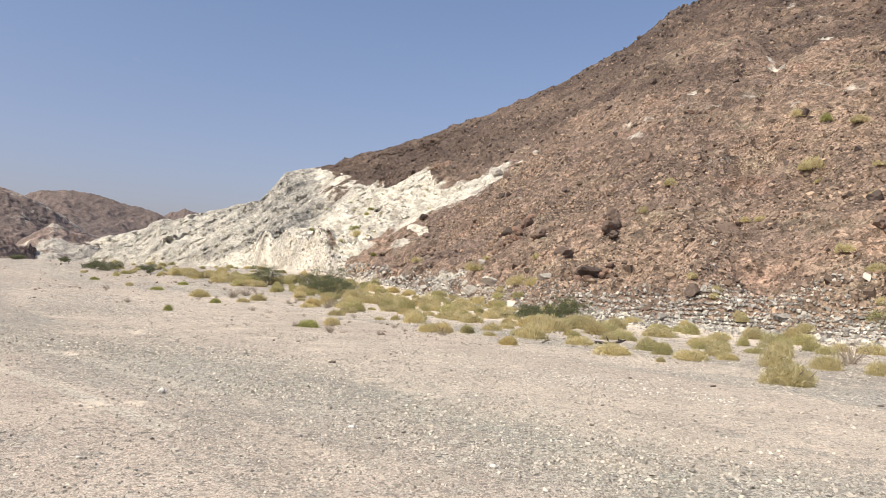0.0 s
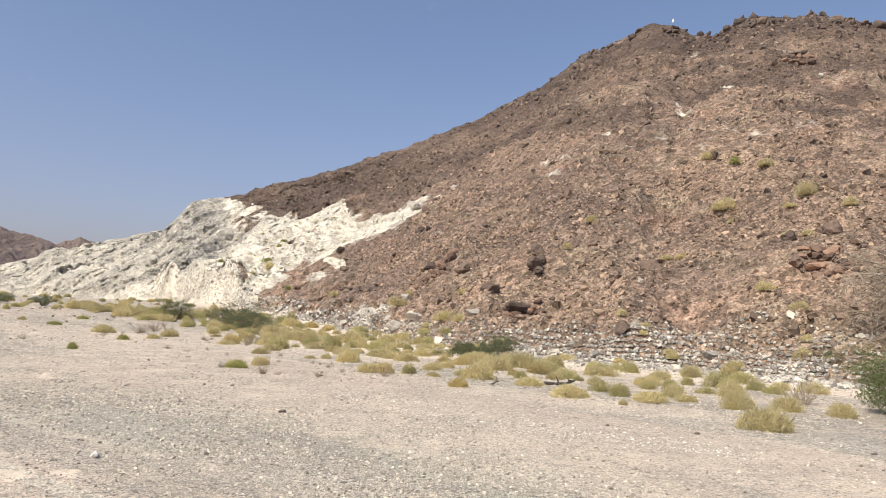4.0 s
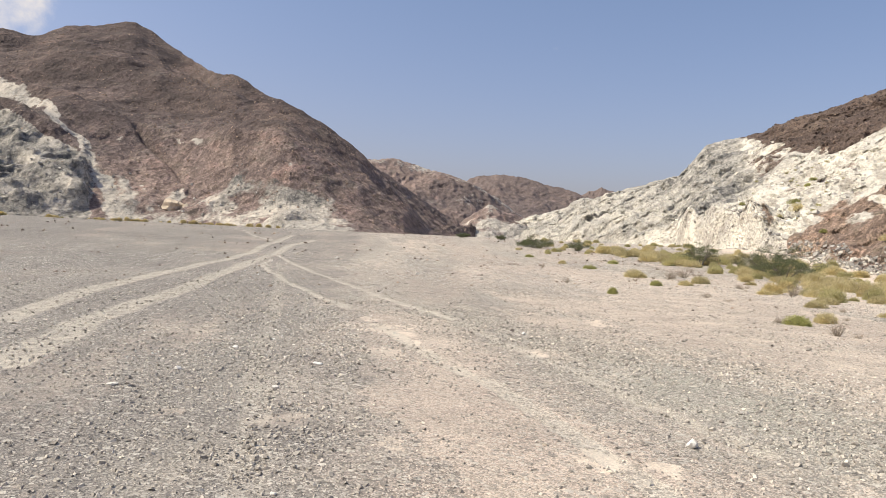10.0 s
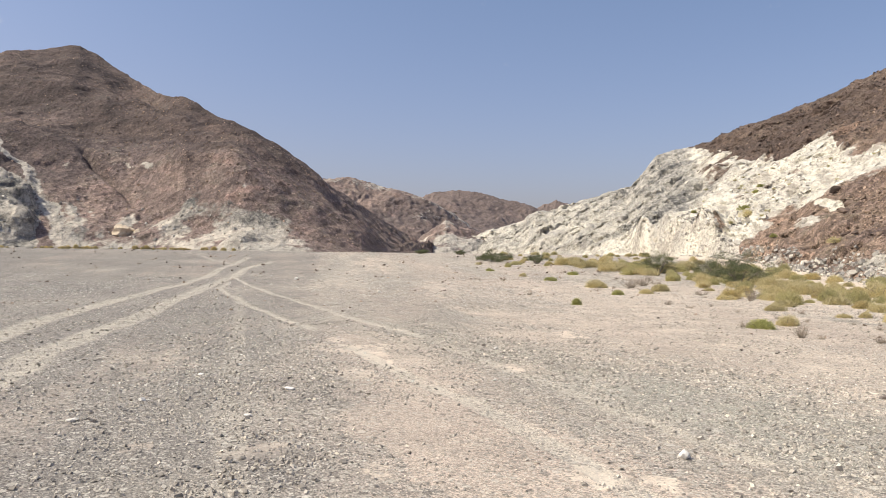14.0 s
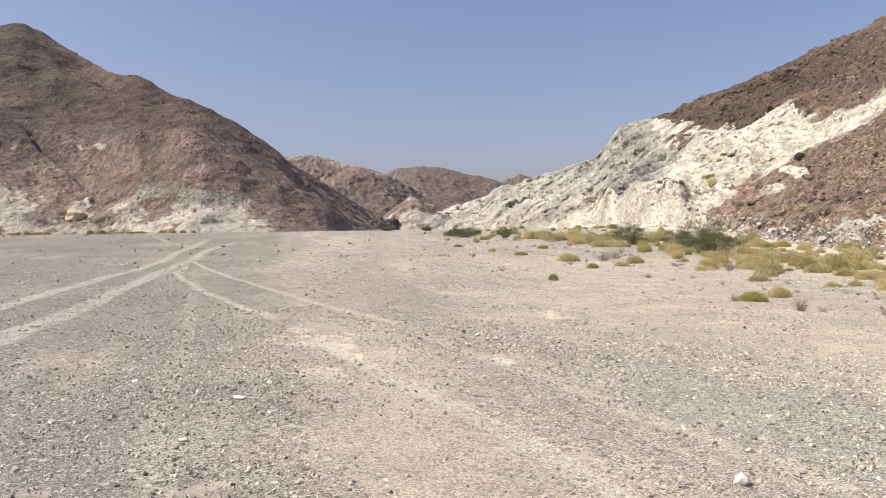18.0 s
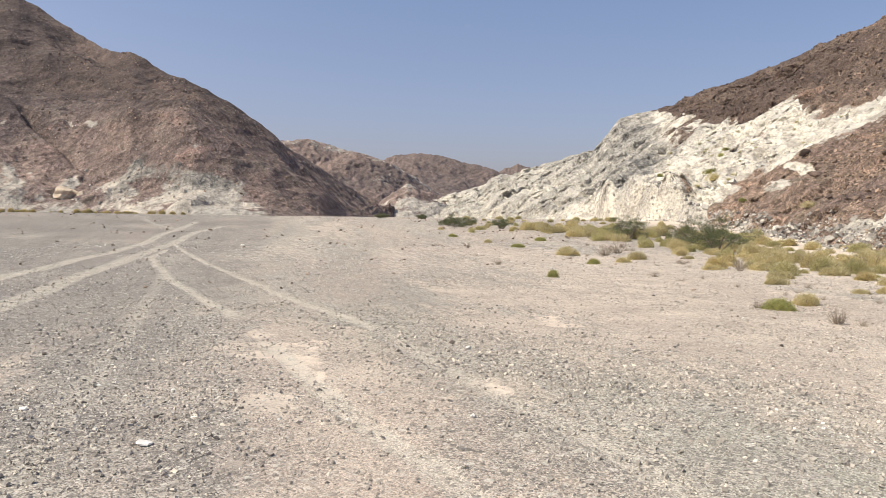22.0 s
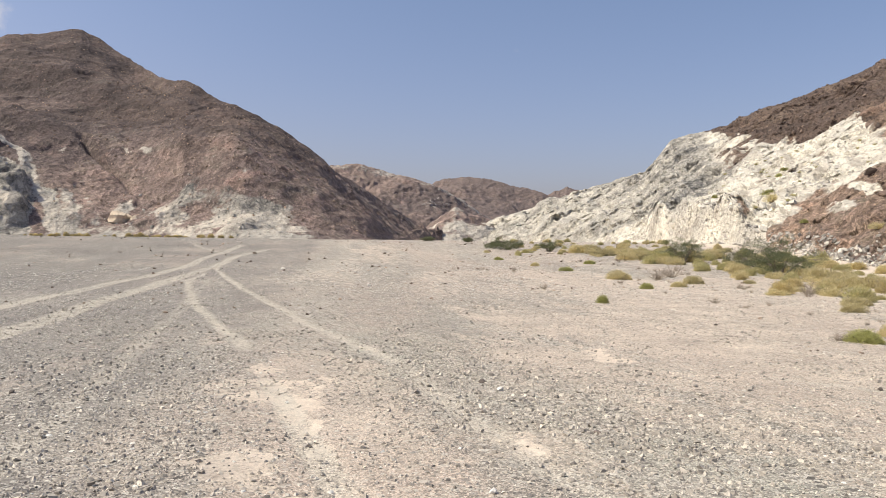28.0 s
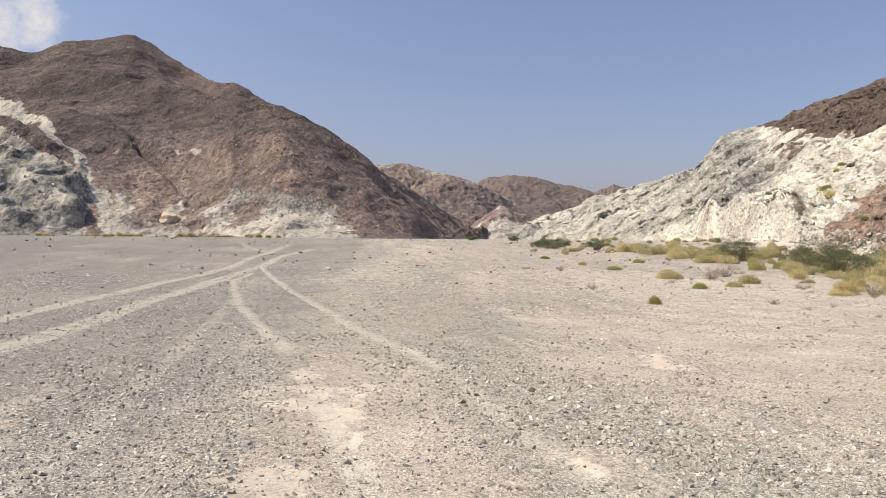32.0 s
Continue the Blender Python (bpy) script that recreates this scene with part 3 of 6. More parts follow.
def build_floor():
    az = np.concatenate([np.linspace(-180, -84, 26), np.linspace(-82, 54, 700), np.linspace(57, 180, 32)])
    rings = np.concatenate([[0.02, 0.7, 1.4], np.geomspace(2.0, 75, 520), np.geomspace(78, 4000, 46)])
    a, r = np.radians(az)[None], rings[:, None]
    x, y = HUB[0] + r * np.sin(a), HUB[1] + r * np.cos(a)
    z = floor_height(x, y)
    rut = np.zeros_like(x)
    for line, wide, deep in RUTS:
        d = away(x + 0.03 * fbm(x * 0.8, y * 0.8, 0, 2, 3), y + 0.06 * fbm(x * 0.25, y * 0.25, 0, 2, 13), line)
        rut = np.maximum(rut, deep * (1 - step(wide * 0.72, wide * 1.02, d)))
    silt = 0.24 + 0.30 * fbm(x * 0.045 - y * 0.04, x * 0.21 + y * 0.24, 0, 4, 9) + 0.28 * step(14, 26, r) * fbm((x * 0.6 + y * 0.8) * 0.1, (x * 0.8 - y * 0.6) * 0.035, 0, 5, 109)
    for cx, cy, rx, ry in SILT:
        u, w = (x - cx) * 0.84 - (y - cy) * 0.54, (x - cx) * 0.54 + (y - cy) * 0.84
        silt = silt + 0.5 * np.exp(-((u / rx) ** 2 + (w / (ry * 1.3)) ** 2))
    side, u, tongue = silt_tongue(x, y)
    silt = silt + tongue * (0.62 + 0.6 * fbm(x * 1.1, y * 1.1, 0, 4, 92)) + (0.36 + 0.4 * fbm(x * 0.8, y * 0.8, 0, 3, 93)) * tongue * np.exp(-(((side - 0.4) / 0.35) ** 2))
    silt = silt - 0.35 * np.exp(-((away(x, y, [(-11.0, 14.6), (-6.5, 12.3), (-1.0, 8.5), (3.0, 4.0)]) / 0.9) ** 2))
    silt = silt - 0.5 * step(0.04, -0.12, side) * step(-2.6, -1.2, side) * step(-8.0, -6.4, u) * step(5.5, 3.8, u)
    fore = step(-0.75, -1.0, np.arctan2(x + 5, y))
    east = np.maximum(step(-0.7, 0.3, np.arctan2(x + 14, y)), 0.55 * step(18, 40, r))
    silt = silt + 0.26 * east
    dark = np.exp(-((away(x, y, [(-4.2, 3.2), (-8.6, 8.4), (-12.5, 12.0)]) / 1.1) ** 2)) * (0.55 + 0.6 * fbm(x * 0.9, y * 0.9, 0, 3, 21))
    west = step(4, 40, -x * 0.8 - y * 0.25) * 0.5 * (0.25 + 0.75 * fore)
    side = -0.727 * (x + 4.2) - 0.686 * (y - 3.2) + 0.5 * fbm(x * 0.7, y * 0.7, 0, 3, 66)
    stones = step(-0.7, 0.6, side) * (0.62 + 0.25 * fbm(x * 0.2, y * 0.2, 0, 3, 67))
    dark, silt = np.maximum(dark, stones), silt - 0.22 * stones
    z = z - 0.012 * rut
    core = np.full_like(x, -0.2)
    for cx, cy, ru, rw in CORES:
        u, w = (x - cx) * 0.70 - (y - cy) * 0.71, (x - cx) * 0.71 + (y - cy) * 0.70
        core = np.maximum(core, 0.62 * np.exp(-((u / ru) ** 2 + (w / rw) ** 2)) + 0.32 * fbm(x * 1.7, y * 1.7, 0, 4, 23) - 0.02)
    streaks = fbm((x * 0.63 - y * 0.78) * 0.07, (x * 0.78 + y * 0.63) * 0.45, 0, 5, 119)
    core = np.maximum(core, np.maximum(east, (1 - fore) * step(16, 30, r)) * step(9, 24, r) * (0.40 + 0.06 * streaks) + 0.36 * step(9, 1.5, away(x, y, FOOT)))
    pink = np.clip(np.maximum(0.8 * tongue, 0.35 + 1.3 * fbm((x * 0.63 - y * 0.78) * 0.06, (x * 0.78 + y * 0.63) * 0.3, 0, 4, 129)) * step(-1.2, 0.2, tongue - stones), 0, 1)
    swath = np.exp(-((away(x, y, [(-14.5, 17.0), (-11.0, 14.6), (-6.5, 12.3), (-1.0, 8.5), (3.0, 4.0)]) / 1.2) ** 2))
    # under the hills the sheet sinks a little so that the slopes cover it
    P = np.stack([x, y, z], -1)
    ob = grid_mesh("ground", P, GROUND, (("rut", rut), ("silt", silt * (1 - 0.5 * west)), ("core", core), ("pink", pink), ("swath", swath), ("dark", np.clip(dark + west * (0.5 + 0.5 * fbm(x * 0.06, y * 0.06, 0, 2, 8)), 0, 1))), flip=True)
    return tagged(ob, "pale grey gravel wash with tan silt and faint tyre tracks", "ground", kind="structure")


# ---- hills: foot line and crest line of each ----
NOSE = [
    (-182.9, 242.6, -201.0, 266.5, 5.1), (-166.3, 236.2, -186.4, 264.8, 6.3), (-137.5, 219.3, -166.7, 265.9, 10.0), (-104.7, 192.1, -142.7, 262.5, 16.5),
    (-96.7, 185.0, -135.9, 260.5, 20.7), (-76.4, 161.6, -118.6, 252.2, 22.0), (-60.0, 141.5, -103.1, 244.9, 24.3), (-47.7, 124.8, -89.5, 237.3, 26.8),
    (-42.3, 116.2, -84.1, 235.0, 31.4), (-37.8, 109.3, -78.2, 230.7, 34.3), (-27.8, 94.5, -61.7, 216.9, 35.2), (-16.1, 73.7, -40.6, 199.3, 37.6),
]
FLANK = [
    (-10.5, 62.4, -27.9, 189.3, 39.2), (-4.2, 49.0, -8.9, 172.9, 41.2), (-0.2, 38.4, 7.1, 157.7, 46.3), (2.2, 34.7, 18.5, 146.5, 49.3),
    (3.9, 33.3, 25.8, 138.1, 53.5), (6.3, 31.7, 35.4, 127.4, 54.4), (7.8, 31.2, 41.2, 123.4, 51.0), (9.4, 30.1, 47.4, 117.6, 52.6),
    (11.0, 27.6, 56.2, 110.0, 49.7), (12.3, 25.6, 64.0, 105.3, 46.0), (16.7, 22.1, 86.0, 91.4, 44.6), (29.5, 14.6, 124.5, 49.2, 40.3),
]
RIGHT = NOSE + FLANK
LEFT = [
    (-122.5, -18.2, -228.9, -36.9, 38.0), (-119.8, 27.9, -237.2, 52.9, 46.1), (-114.7, 45.4, -226.9, 87.8, 53.9), (-112.5, 50.7, -222.7, 98.3, 58.3),
    (-110.3, 55.6, -219.9, 109.1, 61.0), (-108.0, 60.1, -217.9, 119.5, 63.6), (-106.6, 62.5, -215.2, 124.4, 62.2), (-102.5, 65.5, -199.1, 125.9, 55.6),
    (-97.7, 67.3, -176.5, 120.4, 47.0), (-93.0, 68.8, -154.5, 113.5, 40.2), (-89.1, 70.7, -142.7, 112.6, 34.3), (-81.8, 70.1, -133.8, 114.0, 30.1),
    (-77.2, 72.3, -127.1, 118.5, 25.5), (-74.6, 76.5, -123.0, 125.7, 20.6), (-79.7, 92.2, -126.8, 146.6, 14.6), (-93.9, 119.3, -139.7, 177.5, 10.1),
    (-115.1, 155.9, -155.5, 210.7, 6.1), (-163.0, 232.4, -177.3, 252.8, 3.7),
]
FAR_A = [
    (-269.4, 197.0, -350.3, 255.7, 35.4), (-243.7, 228.1, -316.9, 296.3, 43.8), (-229.1, 242.8, -297.8, 315.4, 45.3), (-224.4, 253.9, -287.3, 325.1, 45.7),
    (-217.3, 266.5, -274.2, 336.2, 40.7), (-211.1, 284.0, -258.8, 348.2, 35.4), (-203.7, 301.5, -242.9, 359.5, 27.1), (-193.0, 320.2, -223.9, 371.6, 12.9),
]
FAR_B = [
    (-270.1, 300.3, -350.3, 389.4, 34.3), (-243.1, 322.5, -315.3, 418.3, 40.7), (-233.5, 329.5, -302.9, 427.4, 47.6), (-225.5, 335.0, -292.4, 434.6, 48.9),
    (-207.8, 346.2, -269.4, 449.2, 45.3), (-193.6, 365.7, -244.9, 463.0, 37.7), (-179.9, 383.6, -222.2, 474.3, 28.9), (-156.5, 404.4, -188.8, 488.5, 15.2),
]
FAR_C = [
    (-269.6, 495.1, -307.8, 565.4, 35.2), (-255.8, 502.4, -292.0, 573.8, 47.5), (-247.0, 506.8, -282.0, 578.7, 50.0), (-239.1, 510.5, -272.9, 583.0, 48.6),
    (-221.2, 518.5, -252.5, 592.1, 32.9),
]
SPUR = [
    (-163.7, 209.5, -187.1, 239.4, 3.7), (-154.4, 207.7, -181.3, 243.8, 7.4), (-148.4, 208.4, -177.3, 249.2, 12.1), (-144.8, 210.9, -174.7, 254.7, 16.5),
    (-142.8, 215.9, -170.3, 257.6, 13.9), (-139.1, 221.8, -164.0, 261.7, 11.7), (-134.9, 232.5, -154.9, 267.1, 8.0), (-129.2, 241.4, -145.6, 272.3, 4.3),
]


FOOT = [(r[0], r[1]) for r in RIGHT]
ground = build_floor()


def build_hill(name, table, material, cols, rows, rough, label, seam=None, gully=1.0, back=0.5, bow=0.28, relief=1.0, form=None):
    """A hill between its foot line and its crest line, with gullies and outcrops, falling away behind the crest."""
    t = np.array(table, float)
    # stations follow the length of the foot line and crest line
    s0 = np.linspace(0, 1, len(t))
    way = np.concatenate([[0], np.cumsum(np.hypot(np.diff(t[:, 0] + t[:, 2]), np.diff(t[:, 1] + t[:, 3])) ** 0.6)])
    s = np.interp(np.linspace(0, 1, cols), way / way[-1], s0)
    f = np.stack([np.interp(s, s0, t[:, k]) for k in range(5)], -1)
    v = np.concatenate([np.linspace(-0.02, 1, rows) ** 1.0, np.linspace(1, 1 + back, max(8, rows // 8))[1:]])[:, None]
    u = np.minimum(v, 1)
    x = f[None, :, 0] + (f[:, 2] - f[:, 0])[None] * v
    y = f[None, :, 1] + (f[:, 3] - f[:, 1])[None] * v
    z0 = floor_height(f[:, 0], f[:, 1])[None]
    rise = f[None, :, 4] - z0
    z = z0 + rise * ((1 - bow) * u + bow * u * u)
    z = z - rise * 1.3 * np.clip(v - 1, 0, 9) ** 1.4 * 1.2
    reach = np.hypot(f[:, 2] - f[:, 0], f[:, 3] - f[:, 1])[None]
    near = np.clip(reach * u, 0, 1e9)
    hold = step(0, 6 * rough, near) * (1 - 0.55 * step(0.86, 1.0, v))
    outx, outy = (f[:, 0] - f[:, 2])[None] / reach, (f[:, 1] - f[:, 3])[None] / reach
    z = z + rough * gully * 1.5 * fbm(x / (18 * rough), y / (18 * rough), 0, 3, 3) * hold * step(0, 0.25, u)
    z = z + relief * rough * 0.7 * (ridged(x / (7 * rough), y / (7 * rough), z / (9 * rough), 4, 12) - 0.1) * hold
    crag = np.clip(ridged(x / 13, y / 13, z / 10, 3, 77) - 0.75, 0, 1)
    z = z + relief * rough * 1.3 * crag * hold * step(0.0, 0.3, u)
    if form:
        dz, out = form(s[None] + 0 * v, v + 0 * s[None], x, y, z)
        z, x, y = z + dz, x + outx * out, y + outy * out
    lump = np.round(fbm(x / 2.2, y / 2.2, z / 2.2, 2, 8) * 3) / 3
    z = z + relief * rough * 0.22 * lump * step(0, 3, near) + relief * rough * 0.14 * fbm(x * 1.3, y * 1.3, 0, 2, 51) * step(0, 1.5, near)
    jut = ridged(x / 3.1, y / 3.1, z / 1.7, 3, 29) * 0.5 * relief * rough * step(0, 4, near) * (1 - step(0.95, 1.0, v))
    x, y = x + outx * jut, y + outy * jut
    sv = np.broadcast_to(s[None], x.shape), np.broadcast_to(v, x.shape)
    pale, grey, cap = seam(sv[0], sv[1], x, y, z) if seam else (np.zeros_like(x), np.zeros_like(x), np.full_like(x, 0.85))
    P = np.stack([x, y, z], -1)
    ob = grid_mesh(name, P, material, (("pale", pale), ("grey", grey), ("cap", cap)), flip=True)
    tagged(ob, label, "hill", kind="structure")
    return ob, P, pale, grey, sv, cap


# small rises and saddles of the crest lines: place along the hill, metres
CREST_RIGHT = ([0.119, 0.176, 0.213, 0.25, 0.288, 0.332, 0.35, 0.375, 0.399, 0.421, 0.45, 0.47, 0.509, 0.538, 0.565, 0.589, 0.614, 0.631, 0.678, 0.713, 0.728, 0.754, 0.774, 0.796, 0.809, 0.816, 0.835],
               [-0.2, -1.3, -2.0, -0.4, -0.8, -2.6, -2.2, -0.8, -0.3, -0.9, -0.9, -1.0, -1.4, -1.0, 0.1, -0.5, -1.3, -1.0, -0.8, -0.5, -0.1, 1.1, 1.1, -0.7, -1.5, -0.9, 0.3])
CREST_LEFT = ([0.12, 0.138, 0.161, 0.175, 0.202, 0.251, 0.275, 0.317, 0.362, 0.391, 0.422, 0.45, 0.475, 0.508, 0.539, 0.593, 0.62, 0.663, 0.69, 0.737, 0.766],
              [0.9, -0.9, -2.8, -2.8, -0.9, -1.2, -0.9, 0.6, 0.0, -1.5, -2.3, -2.3, -2.0, -1.1, -0.2, 0.0, 0.8, 1.2, 0.95, 0.5, 0.0])


def right_seam(s, v, x, y, z):
    """White bedrock on the nose of the hill, under a brown cap, ending in a rising tongue."""
    w = 0.03 * fbm(x / 14, y / 14, z / 8, 4, 90) + 0.02 * fbm(x / 3.5, y / 3.5, z / 2.5, 3, 95)
    top = np.interp(s, [0.0, 0.41, 0.425, 0.441, 0.46, 0.48, 0.5, 0.528, 0.534, 0.55, 0.577, 0.586], [1.6, 1.6, 1.0, 0.88, 0.64, 0.585, 0.595, 0.60, 0.50, 0.475, 0.44, 0.42])
    low = np.interp(s, [0.0, 0.455, 0.465, 0.472, 0.477, 0.498, 0.531, 0.558, 0.575, 0.586], [-0.3, -0.3, 0.02, 0.07, 0.14, 0.205, 0.275, 0.33, 0.37, 0.43])
    w = w * (1 - 0.65 * step(0.52, 0.56, s))
    d = np.minimum(top + w - v, v - low - w)
    pale = np.clip(0.5 + d * 14, 0, 1)
    # small pale exposures at the foot and high on the slope
    for cs, cv, rs, rv in ((0.542, 0.055, 0.010, 0.025), (0.553, 0.06, 0.008, 0.02), (0.537, 0.04, 0.010, 0.02), (0.553, 0.035, 0.02, 0.02), (0.59, 0.02, 0.012, 0.02), (0.635, 0.70, 0.006, 0.03), (0.65, 0.75, 0.004, 0.05), (0.578, 0.255, 0.004, 0.02), (0.819, 0.70, 0.012, 0.06), (0.777, 0.615, 0.012, 0.04), (0.769, 0.488, 0.010, 0.03), (0.713, 0.467, 0.012, 0.03), (0.674, 0.386, 0.010, 0.03), (0.592, 0.255, 0.010, 0.02), (0.683, 0.383, 0.010, 0.018), (0.66, 0.41, 0.010, 0.018), (0.515, 0.13, 0.012, 0.03), (0.53, 0.175, 0.010, 0.02)):
        pale = np.maximum(pale, np.exp(-(((s - cs) / rs) ** 2) - ((v - cv) / rv) ** 2) * (np.where(cv > 0.2, 0.32, 0.62) + 0.75 * fbm((0.8 * x + 0.5 * y) / 1.3, z / 2.6, y / 6, 3, 24)))
    pale = np.maximum(pale, 0.30 * step(0.12, 0.0, v) * step(0.6, 0.7, s))
    # long streaks of pale and dark rubble slanting up the slope
    streak = fbm(v * 17 - s * 9, s * 26 + v * 3, fbm(x / 8, y / 8, z / 8, 3, 16) * 0.5, 4, 28) * step(0.57, 0.62, s) * step(0.12, 0.3, v)
    pale = np.maximum(pale, np.clip(0.85 * streak - 0.26, 0, 0.33))
    # grey talus along the foot
    talus = 0.7 * step(0.05, 0.02, v + 0.02 * fbm(x / 3, y / 3, 0, 3, 38)) * step(0.43, 0.46, s) * step(0.66, 0.6, s)
    pale = np.maximum(pale, 0.5 * talus)
    # the grey face: its edge towards the white slope, the white band under it, the bench
    edge = np.interp(v, [0.0, 0.02, 0.21, 0.33, 0.49, 0.72, 0.84, 1.0], [0.385, 0.393, 0.423, 0.435, 0.443, 0.432, 0.425, 0.42]) + 0.012 * fbm(x / 9, y / 9, z / 7, 4, 4)
    face = step(edge + 0.006, edge - 0.006, s)
    under = np.interp(s, [0.0, 0.233, 0.25, 0.268, 0.292, 0.322, 0.37, 0.40], [-0.3, 0.0, 0.04, 0.114, 0.15, 0.10, 0.05, 0.02]) + 0.015 * fbm(x / 5, y / 5, z / 4, 3, 46)
    face = face * step(under - 0.012, under + 0.012, v)
    tone = np.interp(s, [0.0, 0.10, 0.20, 0.30, 0.335, 0.45], [0.2, 0.3, 0.52, 0.65, 0.95, 0.9]) + 0.25 * fbm(x / 16, y / 16, z / 12, 3, 41)
    tone = tone - 0.3 * step(0.15, 0.18, s) * step(0.27, 0.245, s) * step(0.28, 0.32, v) * step(0.46, 0.40, v)
    grey = np.maximum(0.45 * talus, face * tone)
    for cs, cv, rs, rv, much in ((0.447, 0.62, 0.016, 0.16, 0.62), (0.464, 0.345, 0.006, 0.035, 0.6), (0.460, 0.29, 0.006, 0.03, 0.5), (0.449, 0.335, 0.005, 0.03, 0.5), (0.478, 0.40, 0.007, 0.03, 0.55), (0.49, 0.36, 0.006, 0.025, 0.5), (0.505, 0.45, 0.008, 0.03, 0.5), (0.452, 0.05, 0.008, 0.03, 0.5)):
        pale = pale - much * np.exp(-(((s - cs) / rs) ** 2) - ((v - cv) / rv) ** 2) * (0.85 + 0.8 * fbm(x / 4, y / 4, z / 3, 3, 36))
    pale = np.clip(pale, 0, 1)
    rim = np.interp(s, [0.40, 0.52, 0.567, 0.60, 0.64, 0.68, 0.75, 1.0], [0.50, 0.55, 0.46, 0.50, 0.56, 0.62, 0.64, 0.65])
    cap = step(-0.06, 0.10, v - rim + np.interp(s, [0.58, 0.68], [0.10, 0.30]) * fbm(x / 9, y / 9, z / 6, 4, 81)) * np.interp(s, [0.6, 0.7], [1.0, 0.7])
    cap = np.clip(cap - 0.7 * streak, 0, 1)
    # a dark band of rubble slanting across the slope below the crest
    band = np.interp(s, [0.52, 0.56, 0.594, 0.633, 0.685, 0.726, 0.76], [0.74, 0.70, 0.70, 0.67, 0.575, 0.52, 0.47])
    band = np.exp(-(((v - band + 0.03 * fbm(x / 7, y / 7, z / 6, 4, 84)) / 0.085) ** 2)) * step(0.78, 0.70, s)
    cap = np.where(s < 0.53, cap, np.maximum(cap * np.interp(s, [0.53, 0.58, 0.72, 0.76], [1.0, 0.7, 0.7, 1.0]), band))
    cap = np.maximum(cap, step(0.74, 0.88, v + 0.10 * fbm(x / 7, y / 7, z / 5, 3, 82)) * step(0.56, 0.6, s))
    return pale, np.clip(grey, 0, 1), cap


def right_form(s, v, x, y, z):
    """A fluted white cliff with a bench above it, and ribs on the grey face."""
    wob = fbm(x / 9, y / 9, 0, 3, 14)
    amp = 3.6 * step(0.30, 0.345, s) * step(0.475, 0.435, s) * (1 + 0.35 * wob)
    dz = amp * (step(0.0, 0.025, v) - step(0.05, 0.25, v))
    nose = step(0.43, 0.40, s) * step(0.02, 0.12, v) * step(1.0, 0.9, v)
    ribs = ridged((x * 0.83 + y * 0.56) / 5.5, z / 9, (y - x) / 30, 4, 61)
    fold = ridged((-0.42 * x - 0.15 * y + 0.62 * z) / 4.0, (0.13 * x + 0.05 * y + 0.1 * z) / 2.0, (y - x) / 40, 4, 83)
    dz = dz + nose * (0.3 * ribs + 0.3 * fold) + np.interp(s, *CREST_RIGHT) * step(0.7, 1.0, v)
    ledge = (-0.30 * x - 0.11 * y + 0.80 * z) / 3.4 + 0.55 * fbm(x / 11, y / 11, z / 11, 3, 15)
    part_way = ledge - np.floor(ledge)
    shelf = step(0.15, 0.75, part_way) - part_way
    flute = ridged((0.83 * x + 0.5 * y + 0.25 * z) / 4.5, z / 16, (y - x) / 30, 4, 64)
    out = nose * (0.5 * ribs + 0.9 * fold + 1.3 * flute) + 0.5 * shelf * step(0.60, 0.5, s) * step(0.03, 0.1, v) * step(1.0, 0.92, v) + amp * 0.22 * ridged(x / 4.2, y / 4.2, z / 9, 4, 19) * step(0.09, 0.03, v)
    # broken ledges and hollows
    out = out + step(0.60, 0.52, s) * step(0.0, 0.03, v) * step(1.0, 0.93, v) * (1.5 * np.round(fbm(x / 5.5, y / 5.5, z / 3.2, 3, 57) * 3) / 3 + 0.5 * np.round(fbm(x / 2.0, y / 2.0, z / 1.1, 2, 58) * 3) / 3)
    out = out - 1.2 * np.clip(ridged(x / 14, y / 14, z / 9, 2, 59) - 0.9, 0, 1) * step(0.44, 0.40, s) * step(0.02, 0.08, v) * step(1.0, 0.9, v)
    # a dark hollow under an overhang, and a bench above the low grey cliff
    for cs, cv, rs, rv, deep in ((0.285, 0.165, 0.012, 0.03, 4.5), (0.268, 0.14, 0.010, 0.025, 4.0), (0.255, 0.125, 0.008, 0.02, 3.0)):
        out = out - deep * np.exp(-(((s - cs) / rs) ** 2) - ((v - cv) / rv) ** 2)
    flat = step(0.12, 0.16, s) * step(0.265, 0.245, s)
    dz = dz + 1.6 * flat * (step(0.18, 0.30, v) - step(0.34, 0.52, v))
    # spurs and gullies running down from the crest
    run = ridged(s * 42 + 0.5 * fbm(x / 12, y / 12, 0, 3, 17), v * 1.6, 0.0, 3, 18) * step(0.56, 0.62, s) * step(0.04, 0.25, v) * step(1.0, 0.86, v)
    dz, out = dz + 0.25 * run, out + 0.2 * run
    tongue = step(0.40, 0.45, s) * step(0.60, 0.55, s)
    out = out + tongue * 1.1 * ridged((0.85 * x + 0.5 * y) / 3.4, z / 14, (y - x) / 20, 4, 43) * step(0.02, 0.1, v)
    return dz, out


